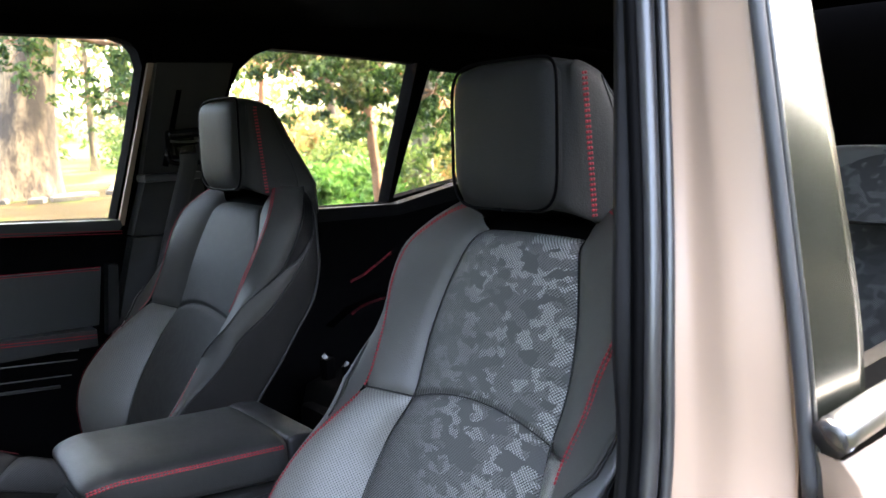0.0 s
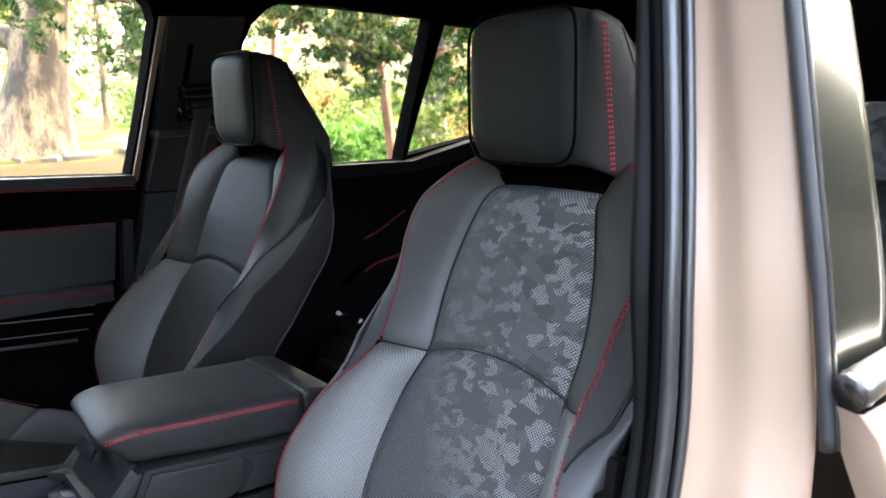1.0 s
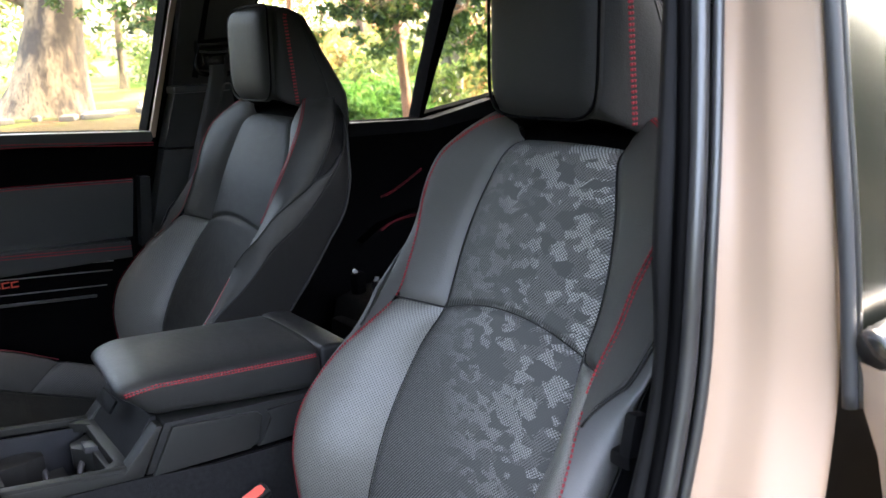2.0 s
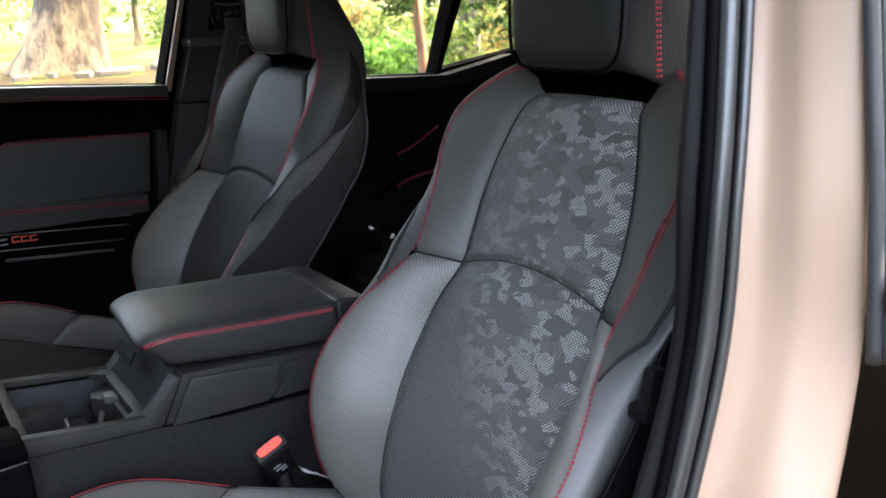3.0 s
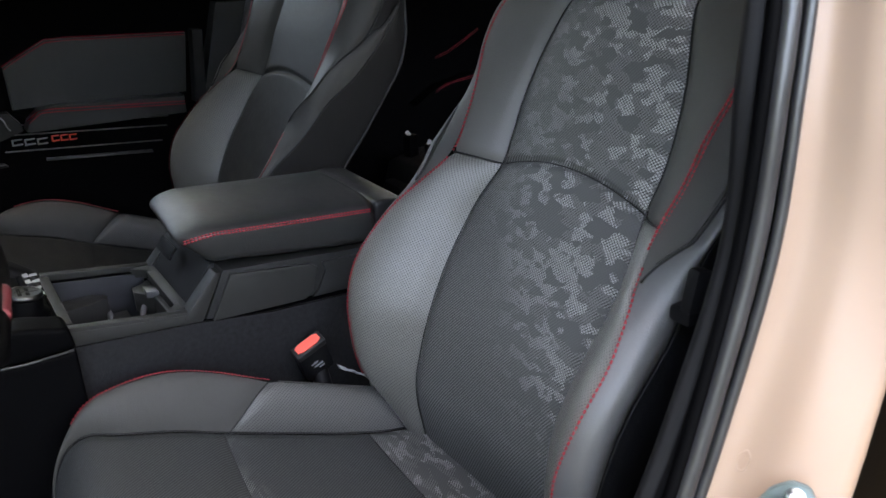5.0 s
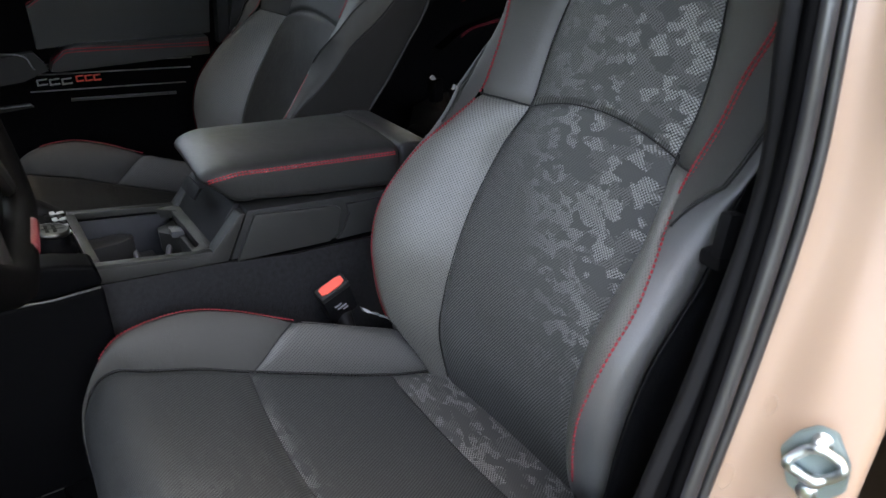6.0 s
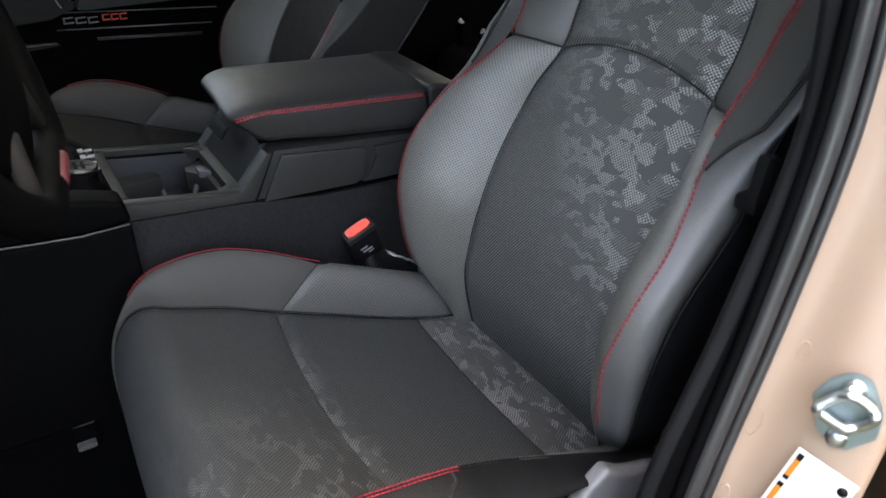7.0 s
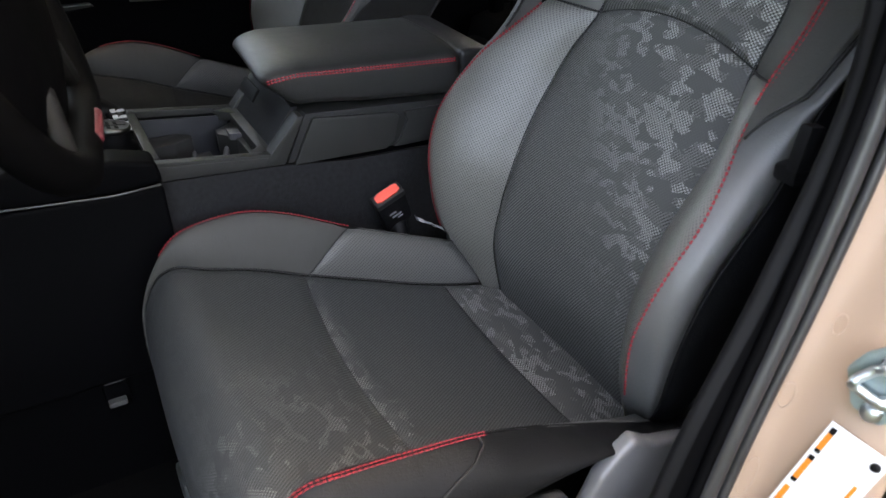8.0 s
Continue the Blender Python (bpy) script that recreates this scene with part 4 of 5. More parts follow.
solid("paper_tag", sheet(np.concatenate([tp, tp_low[::-1]]), loop_u=True), M_TAG, "crumpled white paper tag tucked beside the seat cushion", "tag")

hook = thing("console_bracket", (.104, -.34, .75), "small grey metal bracket low on the console side", "bracket")
part("upper_bar", box((.100, -.339, .797), (.020, .026, .006), .002), M_HINGE, hook)
part("lower_bar", box((.100, -.342, .761), (.020, .022, .007), .002), M_HINGE, hook)
part("back_plate", box((.094, -.340, .778), (.012, .030, .055), .003), M_DARK, hook)

# ---------------------------------------------------------------- far side of the car: body frame, doors, pillar trim
FX, LEAN_IN, BELT = -.742, .20, 1.345


def far_side(y, z, t=0.0):
    return (FX + LEAN_IN * max(z - BELT, 0) - t, y, z)


car = thing("car_body", (0, 0, 0), "tan car body with dark cabin lining and its side door open", "car")
win_front = [(-.95, 1.716), (.0, 1.717), (.242, 1.715), (.268, 1.706), (.284, 1.688), (.292, 1.657), (.258, 1.487), (.226, 1.349), (.0, 1.366), (-.95, 1.43)]
win_rear = [(.44, 1.338), (.462, 1.50), (.484, 1.61), (.505, 1.652), (.541, 1.684), (.582, 1.70), (.761, 1.690), (1.000, 1.672), (.930, 1.316), (.71, 1.324)]
win_quarter = [(1.044, 1.660), (1.30, 1.64), (1.42, 1.60), (1.46, 1.52), (1.44, 1.42), (1.30, 1.372), (1.165, 1.355), (.946, 1.325)]
outline = [(-1.05, .45), (-1.05, 1.52), (-.75, 1.80), (1.98, 1.80), (1.98, .45)]
def wider(ring, k=.03):
    cy, cz = sum(a for a, b in ring) / len(ring), sum(b for a, b in ring) / len(ring)
    return [(a + k * (1 if a > cy else -1), b + k * .6 * (1 if b > cz else -1)) for a, b in ring]


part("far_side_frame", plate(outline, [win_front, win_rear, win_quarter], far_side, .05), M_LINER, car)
for nm, ring in (("front_side_glass", win_front), ("rear_side_glass", win_rear), ("quarter_glass", win_quarter)):
    ob = part(nm, plate(wider(ring, .008), [], lambda y, z, t: far_side(y, z, t + .030), .004), M_GLASS, car)
    ob.visible_shadow = False
# painted pillar seen between door frame and trim
part("far_pillar_paint", plate([(.2275, 1.335), (.2395, 1.335), (.2725, 1.487), (.313, 1.665), (.3005, 1.665), (.262, 1.487)], [], lambda y, z, t: far_side(y, z, t - .012), .010), M_PAINT, car)


part("far_outer_skin", plate(outline, [wider(win_front, .052), [(.420, 1.29), (.43, 1.50), (.455, 1.66), (.55, 1.735), (1.05, 1.725), (1.38, 1.70), (1.54, 1.63), (1.56, 1.40), (1.34, 1.32), (.95, 1.27)]], lambda y, z, t: far_side(y, z, t + .055), .02), M_PAINT, car)

# roof, floor, tail and front
xs = np.linspace(-.66, .62, 15)
roof = np.array([[(x, y, 1.745 + .065 * (1 - (x / .70) ** 2) - .05 * max(0, (y - 1.2) / .7) - .03 * max(0, (-y - .4) / .5)) for y in np.linspace(-.62, 1.85, 18)] for x in xs])
gy = [-.62, -.52, -.42, -.32, -.22, -.12, -.02, .1, .25, .45, .7, .95, 1.2, 1.4, 1.6, 1.72, 1.85]
gx_ = [-.66, -.60, -.52, -.45, -.38, -.25, -.12, 0, .12, .25, .38, .45, .52, .58, .62]
# roof cells left open for an added, unseen sunroof that admits skylight
hole = [(i, j) for i in range(4, 10) for j in range(2, 6)]


def roof_sheet(up):
    v = [(x, y, up + 1.745 + .065 * (1 - (x / .70) ** 2) - .05 * max(0, (y - 1.2) / .7) - .03 * max(0, (-y - .4) / .5)) for x in gx_ for y in gy]
    n = len(gy)
    return mesh(v, [(i * n + j, (i + 1) * n + j, (i + 1) * n + j + 1, i * n + j + 1) for i in range(len(gx_) - 1) for j in range(n - 1) if (i, j) not in hole])


part("headliner", roof_sheet(0.0), M_LINER, car)
part("roof_panel", roof_sheet(.05), M_PAINT, car)
# added pane and edges closing that opening
part("added_sunroof_glass", sheet(np.array([[(x, y, 1.852 - .09 * x * x) for y in (-.42, -.22, -.02)] for x in (-.38, -.2, 0, .2, .38)])), M_TINT, car, "unseen tinted sunroof glass, added to let skylight in")
for a, b in (((-.38, -.42), (.38, -.42)), ((.38, -.42), (.38, -.02)), ((.38, -.02), (-.38, -.02)), ((-.38, -.02), (-.38, -.42))):
    part("added_sunroof_edge", tube([(*a, 1.81), (*b, 1.81)], .022, 8), M_LINER, car)
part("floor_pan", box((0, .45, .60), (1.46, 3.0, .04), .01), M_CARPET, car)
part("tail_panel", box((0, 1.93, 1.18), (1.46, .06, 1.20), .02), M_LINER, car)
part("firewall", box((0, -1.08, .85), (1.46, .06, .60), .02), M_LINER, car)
part("dashboard", prism([(-1.05, .75), (-1.05, 1.17), (-.86, 1.19), (-.70, 1.13), (-.68, 1.0), (-.78, .75)], "x", -.72, .70, .03, 3), M_PLASTIC, car)
# out of view; its dark glass limits light on the seats
ob = part("windscreen", sheet(np.array([[(x, -1.05 + .45 * v, 1.19 + .54 * v) for v in np.linspace(0, 1, 5)] for x in np.linspace(-.68, .64, 7)])), M_SCREEN, car, "unseen windscreen glass, darkened to hold back front light")
for x0, x1 in ((-.70, -.62), (.68, .60)):
    part("front_pillar", tube([(x0, -1.05, 1.18), (x1, -.62, 1.72)], .035, 10), M_LINER, car)
part("near_roof_rail", tube([(.60, -.62, 1.735), (.615, -.2, 1.765), (.618, .3, 1.765), (.61, 1.0, 1.75), (.60, 1.8, 1.70)], .035, 10, 30), M_LINER, car)
part("sill", box((.72, -.35, .58), (.12, 1.4, .12), .03), M_PAINT, car)
part("sill_plate", box((.68, -.35, .648), (.10, 1.2, .012), .004), M_PLASTIC, car)

# trim of the far pillar with belt guide
part("upper_pillar_trim", plate([(.313, 1.665), (.276, 1.440), (.40, 1.432), (.465, 1.61), (.478, 1.665)], [], lambda y, z, t: far_side(y, z, t - .028), .026), M_PILLAR, car)
part("pillar_top", plate([(.329, 1.77), (.313, 1.668), (.478, 1.668), (.50, 1.77)], [], lambda y, z, t: far_side(y, z, t - .026), .024), M_LINER, car)
part("pillar_slot", plate([(.352, 1.61), (.318, 1.455), (.330, 1.452), (.362, 1.61)], [], lambda y, z, t: far_side(y, z, t - .031), .004), M_LINER, car)
part("pillar_shelf", box((-.705, .335, 1.431), (.060, .125, .016), .006), M_GREYD, car)
part("lower_pillar_trim", plate([(.277, 1.428), (.246, 1.314), (.420, 1.305), (.400, 1.424)], [], lambda y, z, t: far_side(y, z, t - .042), .040), M_PILLAR, car)
part("foot_pillar_trim", plate([(.246, 1.309), (.198, 1.133), (.150, .90), (.40, .90), (.420, 1.300)], [], lambda y, z, t: far_side(y, z, t - .040), .038), M_PILLAR, car)

belt = thing("seat_belt", (-.67, .37, 1.0), "black seat belt with webbing and height guide on the pillar", "seat belt")
gm = Matrix.Rotation(radians(4), 4, "X")
part("guide", box((-.672, .354, 1.497), (.030, .058, .056), .014, gm, 4), M_GLOSS, belt)
part("guide_cap", box((-.656, .355, 1.520), (.030, .070, .020), .009, gm, 4), M_GLOSS, belt)
part("guide_rim", tube([(-.645, .322, 1.506), (-.638, .340, 1.503), (-.638, .370, 1.503), (-.645, .388, 1.506)], .0022, 8, 16), M_GREYD, belt)
part("guide_slot", box((-.648, .355, 1.498), (.014, .048, .005), .0015, gm), M_LINER, belt)
part("loop", tube([(-.648, .320, 1.500), (-.646, .313, 1.478), (-.645, .322, 1.462), (-.645, .357, 1.457), (-.645, .388, 1.462), (-.646, .393, 1.480)], .0048, 8, 20), M_GLOSS, belt)
wp = smooth_path([(-.640, .358, 1.478), (-.640, .350, 1.44), (-.645, .300, 1.285), (-.65, .250, 1.10), (-.655, .22, .95)], 30)
web = np.array([wp + np.array([0, .019 * k, 0]) + np.array([.002 * (1 - k * k), 0, 0]) for k in np.linspace(-1, 1, 5)])
back_web = web[::-1] - np.array([.003, 0, 0])
part("webbing", sheet(np.concatenate([web, back_web]), loop_u=True), M_WEB, belt)

# front passenger door, shut
pdoor = thing("passenger_door", (-.72, -.2, .70), "shut passenger door with black leather trim and dull red stitching", "car door")


def dx(d):
    return lambda y, z, t: (FX + d - t, y, z)


part("panel", plate([(-.98, .66), (-.98, 1.40), (.0, 1.345), (.224, 1.328), (.205, 1.25), (.185, 1.12), (.13, .66)], [], dx(.024), .022), M_LINER, pdoor)
part("belt_pad", plate([(-.98, 1.368), (-.98, 1.428), (.0, 1.366), (.222, 1.350), (.224, 1.338), (.218, 1.328), (.0, 1.342)], [], dx(.046), .040), M_DOOR, pdoor)
part("insert", plate([(-.165, 1.150), (-.165, 1.228), (-.143, 1.240), (-.086, 1.270), (.176, 1.256), (.160, 1.139), (-.12, 1.150)], [], dx(.036), .020), M_DOOR, pdoor, "dark leather insert")
part("armrest", plate([(-.152, 1.112), (-.146, 1.128), (-.122, 1.149), (-.10, 1.152), (.146, 1.137), (.146, 1.103), (-.145, 1.110)], [], dx(.066), .050), M_DOOR, pdoor)
part("pull_cup", plate([(-.40, 1.09), (-.40, 1.14), (-.175, 1.148), (-.158, 1.125), (-.155, 1.112), (-.20, 1.098)], [], dx(.050), .030), M_SATIN, pdoor)
part("end_bracket", plate([(.186, 1.262), (.206, 1.260), (.196, 1.135), (.172, 1.118)], [], dx(.052), .030), M_SATIN, pdoor)
for a, b in (((-0.1862, 1.1218), (0.1178, 1.0926)), ((-0.1878, 1.1031), (0.1123, 1.0739)), ((-0.1933, 1.0720), (0.0980, 1.0447))):
    part("trim_line", tube([(FX + .026, *a), (FX + .026, *b)], .0012, 6), M_GREYP, pdoor)
part("pocket_edge", tube([(FX + .034, -0.1262, 1.0474), (FX + .034, 0.0730, 1.0282)], .0048, 8, flat=.6), M_HINGE, pdoor)
# the pull cup ahead of the armrest, edged with a bright line
part("pull_edge", tube([(FX + .056, -.42, 1.158), (FX + .056, -.215, 1.152), (FX + .054, -.178, 1.117)], .0014, 6, 20), M_GREYP, pdoor)
part("pull_tray", plate([(-.42, 1.050), (-.42, 1.062), (-.200, 1.052), (-.194, 1.046), (-.30, 1.044)], [], dx(.040), .018), M_SATIN, pdoor)
part("tray_edge", tube([(FX + .042, -.42, 1.0625), (FX + .042, -.198, 1.0520)], .0014, 6), M_GREYP, pdoor)
for path_, off in (([(-.98, 1.405), (.0, 1.345), (.221, 1.3255)], .047), ([(-.165, 1.228), (-.143, 1.241), (-.088, 1.268), (-.05, 1.2685), (.174, 1.2555)], .038), ([(-.148, 1.130), (-.124, 1.146), (-.10, 1.1455), (.144, 1.124)], .068)):
    q = np.array([(FX + off, y, z) for y, z in path_])
    d = np.concatenate([[0], np.cumsum(np.linalg.norm(np.diff(q, axis=0), axis=1))])
    s = np.linspace(0, d[-1], 60)
    q = np.stack([np.interp(s, d, q[:, k]) for k in range(3)], 1)
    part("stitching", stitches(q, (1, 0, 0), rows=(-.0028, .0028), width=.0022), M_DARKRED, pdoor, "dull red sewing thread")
badge = thing("door_badge", (FX + .028, -.12, 1.08), "small grey and red metal badge on the door", "badge")
def badge_bars(y, z, w, m):
    """A squared figure of small bars."""
    for dz in (-.0048, .0048):
        part("bar", box((FX + .028, y, z + dz), (.004, w, .0022), .0005), m, badge)
    part("bar", box((FX + .028, y - w * .42, z), (.004, .0028, .0110), .0005), m, badge)


for k in range(3):
    badge_bars(-0.1805 + 0.02177 * (k + .5), 1.0882 + -0.00230 * (k + .5), 0.0187, M_GREYP)
    badge_bars(-0.1103 + 0.01580 * (k + .5), 1.0849 + -0.00133 * (k + .5), 0.0136, M_BUCKLE)

# far rear door, shut
rdoor = thing("far_rear_door", (-.72, .8, .70), "shut far rear door with black trim and red stitching", "car door")
part("panel", plate([(.44, .66), (.44, 1.33), (.93, 1.312), (1.15, 1.345), (1.15, .9), (1.0, .66)], [], dx(.024), .022), M_DARK, rdoor)
part("belt_pad", plate([(.44, 1.300), (.44, 1.336), (.93, 1.314), (1.15, 1.352), (1.15, 1.31), (.93, 1.285)], [], dx(.046), .040), M_PLASTIC, rdoor)
part("armrest", plate([(.70, 1.03), (.76, 1.065), (.86, 1.085), (1.1, 1.09), (1.1, 1.03)], [], dx(.06), .05), M_DARK, rdoor)
for path_ in ([(.755, 1.138), (.80, 1.152), (.885, 1.194)], [(.752, 1.055), (.79, 1.072), (.87, 1.080)]):
    q = smooth_path([(FX + .064, y, z) for y, z in path_], 40)
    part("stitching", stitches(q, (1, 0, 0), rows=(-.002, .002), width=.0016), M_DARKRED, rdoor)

# rear bench
bench = thing("rear_bench", (0, .85, .62), "black rear bench seat with dark patterned cloth and two headrests", "rear seat")
g = np.array([[(x, .55 + .50 * v - .02 * math.cos(6.5 * x), .90 + .05 * math.sin(math.pi * min(v * 1.4, 1)) - .05 * v - .25 * max(0, .06 - v) / .06) for v in np.linspace(0, 1, 24)] for x in np.linspace(-.66, .66, 40)])
part("bench_cushion", sheet(g), M_FLANK_SHADED, bench)
part("cushion_base", box((0, .80, .76), (1.30, .46, .24), .02), M_PLASTIC, bench)
g = np.array([[(x, 1.02 + .22 * v - .03 * math.sin(math.pi * v) - .012 * math.cos(9.5 * x), .88 + .42 * v) for v in np.linspace(0, 1, 24)] for x in np.linspace(-.66, .66, 40)])
uvb = np.stack([g[..., 0], g[..., 2]], -1)
part("bench_back", sheet(g, uvb), M_BENCH, bench)
part("back_core", box((0, 1.31, 1.06), (1.30, .12, .48), .03), M_PLASTIC, bench)
for x in (-.42, .42):
    hg = np.array([[(x + .118 * a * (1 - .10 * abs(b) ** 3), 1.148 + .018 * a * a + .03 * b - .010 * (1 - b * b), 1.375 + .060 * b * (1 - .12 * abs(a) ** 3)) for b in np.linspace(-1, 1, 13)] for a in np.linspace(-1, 1, 17)])
    part("headrest_cloth", sheet(hg, np.stack([hg[..., 0], hg[..., 2]], -1)), M_BENCH, bench)
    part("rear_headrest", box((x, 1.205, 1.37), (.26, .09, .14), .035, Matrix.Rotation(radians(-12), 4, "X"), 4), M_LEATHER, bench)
for x, y, z, a in ((-.55, .600, .985, 20), (-.55, .655, .955, -15)):
    lt = thing("rear_buckle", (x, y, z - .05), "small rear seat belt buckle with a pale tongue slot", "seat buckle", "rear buckles")
    part("housing", box((x, y, z - .008), (.022, .032, .050), .006, Matrix.Rotation(radians(a), 4, "Z")), M_DARK, lt)
    part("tongue", box((x, y - .006, z + .020), (.006, .009, .014), .002, Matrix.Rotation(radians(a * 2), 4, "X")), M_MARK, lt)

# ---------------------------------------------------------------- near side: pillar, seals, rear door
ZS = np.array([.55, .75, .98, 1.12, 1.25, 1.36, 1.45, 1.58, 1.75])
SEAL = np.stack([[.69, .69, .69, .69, .69, .683, .673, .656, .632], [-.03, .012, .0715, .1175, .151, .1655, .1795, .198, .221], ZS], 1)
TRIM = np.stack([[.665, .665, .665, .665, .665, .66, .65, .632, .61], [-.08, -.045, .023, .082, .125, .130, .146, .172, .20], ZS], 1)
EDGE = np.stack([[.775, .775, .775, .77, .758, .75, .739, .724, .70], [.02, .05, .10, .155, .205, .199, .196, .189, .186], ZS], 1)
NZ = 60
seal, trim, edge = (smooth_path(q, NZ) for q in (SEAL, TRIM, EDGE))
rows = []
for f, push in ((0, 0), (.03, .0005), (.10, .0026), (.16, .0034), (.22, .0028), (.32, .0006), (.42, -.0026), (.50, -.0038), (.60, -.0036), (.76, -.0012), (.90, .0016), (.95, .003), (.985, .006), (1, .012)):
    p = seal + (edge - seal) * f
    nrm = np.stack([-(edge - seal)[:, 1], (edge - seal)[:, 0], np.zeros(NZ)], 1)
    nrm /= np.linalg.norm(nrm, axis=1, keepdims=True)
    rows.append(p + nrm * push)
part("near_pillar_jamb", sheet(np.array(rows)), M_PAINT, car)
inner = trim + np.array([-.075, .16, 0])
part("near_pillar_trim", sheet(np.array([trim + np.array([.006, .02, 0]), trim + np.array([-.001, .002, 0]), trim + np.array([-.008, .004, 0]), trim + np.array([-.02, .03, 0]), inner])), M_PLASTIC, car)
inw = (trim - seal) / np.linalg.norm(trim - seal, axis=1, keepdims=True)
fore = np.array([.12, -.18, 0])
part("seal_base", sheet(np.array([seal + np.array([.004, .012, 0]), seal + np.array([-.001, .006, 0]), seal + inw * .010 + np.array([0, .004, 0]), seal + inw * .020, trim + np.array([.004, .010, 0])])), M_DARK, car)
part("door_seal", tube(seal + inw * .0040 + fore * .010, .0042, 10, up=(0, 1, 0)), M_RUBBER, car)
part("door_seal", tube(seal + inw * .0165 + fore * .020, .0068, 12, up=(0, 1, 0)), M_RUBBER, car)
part("seal_lip", tube(seal + inw * .0265 + fore * .010, .0050, 8, up=(0, 1, 0)), M_DARK, car)

ndoor = thing("near_rear_door", (.76, .3, .70), "shut tan rear door with gloss black pillar cover and dark glass", "car door")
up = smooth_path(EDGE[4:], 40)
part("edge_lip", tube(up + np.array([.0095, .0070, 0]), .0022, 8, up=(0, 1, 0)), M_RUBBER, ndoor)
part("edge_seal", tube(up + np.array([.0045, .003, 0]), .0052, 12, up=(0, 1, 0)), M_EDGE, ndoor)
APR = smooth_path([(.772, .268, 1.292), (.760, .284, 1.36), (.744, .284, 1.456), (.724, .277, 1.574), (.698, .268, 1.75)], 40)
apl = up + np.array([.0100, .0085, 0])
g = np.array([apl + (APR - apl) * t + np.array([.0003 * math.sin(math.pi * t), 0, 0]) for t in np.linspace(0, 1, 8)] + [APR + np.array([-.0003, .0003, 0]), APR + np.array([-.006, .001, 0])])
part("pillar_cover", sheet(g), M_APPLIQUE, ndoor, "gloss black pillar cover")
bel = np.array([(.778, .204, 1.298), (.784, .25, 1.306), (.790, .60, 1.323), (.79, 1.10, 1.340)])
part("belt_moulding", tube(bel, .012, 12, 24, up=(0, 0, 1), flat=1.15), M_CHROME, ndoor, "bright window moulding")
part("moulding_cap", tube([(.7775, .201, 1.297), (.778, .2045, 1.298)], .0124, 12, up=(0, 0, 1), flat=1.15), M_RUBBER, ndoor)
prof = [(.786, 1.284), (.800, 1.270), (.822, 1.22), (.845, 1.12), (.85, 1.0), (.845, .85), (.80, .70)]
sk = np.array([[(x + .004 * math.sin(2 * y), .205 + .035 * max(0, (1.28 - z)) ** .8 * -1 + y, z) for x, z in prof] for y in np.linspace(0, .95, 16)])
part("door_skin", sheet(np.concatenate([sk[:1] + np.array([-.04, .01, 0]), sk[:1] + np.array([-.004, -.002, 0]), sk])), M_PAINT, ndoor)
part("rear_frame", tube([(.765, 1.08, 1.30), (.74, 1.12, 1.45), (.69, 1.12, 1.73)], .03, 10, 12), M_LINER, ndoor)
solid("near_quarter_panel", plate([(1.08, .5), (1.08, 1.76), (1.98, 1.76), (1.98, .5)], [[(1.2, 1.38), (1.2, 1.62), (1.6, 1.60), (1.7, 1.40)]], lambda y, z, t: (.80 - .2 * max(z - 1.29, 0) - t, y, z), .03), M_PAINT, "tan rear quarter panel of the car body", "car body", "structure")
part("near_inner_panel", plate([(.22, .62), (.22, 1.27), (1.10, 1.30), (1.10, .62)], [], lambda y, z, t: (.70 - t, y, z), .02), M_PLASTIC, ndoor)

# pressed sealing shapes on the painted jamb
for c, w, h in (((.709, .1125, 1.106), .008, .015), ((.7015, .0855, 1.049), .010, .020), ((.7035, .0615, .982), .010, .034)):
    ring = [(c[0] + .5 * w * math.cos(a) * .9, c[1] + .5 * w * math.cos(a) * .42 + .5 * h * math.sin(a) * .32, c[2] + .5 * h * math.sin(a)) for a in np.linspace(0, 2 * math.pi, 25)]
    part("pressed_ring", tube(ring, .0006, 6, up=(0, -1, 0), caps=False), M_PAINT, car)

# striker and label on the painted jamb
jn = Vector((.40, -.88, .24)).normalized()
jt = Vector((0, 0, 1)).cross(jn).normalized()
ju = jn.cross(jt)
jm = Matrix((jt, ju, jn)).transposed().to_4x4()


def on_jamb(c, a, b, d=0.0):
    return tuple(Vector(c) + jt * a + ju * b + jn * d)


SC = (0.7486, 0.1125, 1.0797)
striker = thing("door_striker", SC, "zinc plated door striker bolted to the painted pillar", "door striker")
bm = bmesh.new()
outl = [(-0.0022, 0.0311), (0.0100, 0.0301), (0.0222, 0.0090), (0.0225, -0.0090), (0.0057, -0.0253), (-0.0133, -0.0179), (-0.0227, 0.0073), (-0.0141, 0.0224)]
f = bm.faces.new([bm.verts.new((a, b, 0)) for a, b in outl])
r = bmesh.ops.extrude_face_region(bm, geom=[f])
bmesh.ops.translate(bm, vec=(0, 0, .004), verts=[v for v in r["geom"] if isinstance(v, bmesh.types.BMVert)])
bmesh.ops.recalc_face_normals(bm, faces=bm.faces)
bmesh.ops.bevel(bm, geom=list(bm.edges), offset=.0012, segments=2, affect="EDGES")
bmesh.ops.transform(bm, matrix=Matrix.Translation(SC) @ jm, verts=bm.verts)
part("plate", from_bm(bm), M_PLATE, striker)
ring = [(-0.0192, 0.0010), (0.0044, -0.0068), (0.0216, 0.0099), (0.0003, 0.0208)]
soft = []
for k in range(4):
    p0, p1, p2 = (np.array(ring[(k + q) % 4]) for q in (-1, 0, 1))
    soft += [p1 + (p0 - p1) * .30, p1 + (p0 - p1) * .08 + (p2 - p1) * .08, p1 + (p2 - p1) * .30]
lp = [on_jamb(SC, q[0], q[1], .012 + .0015 * math.sin(2.1 * i)) for i, q in enumerate(soft + soft[:1])]
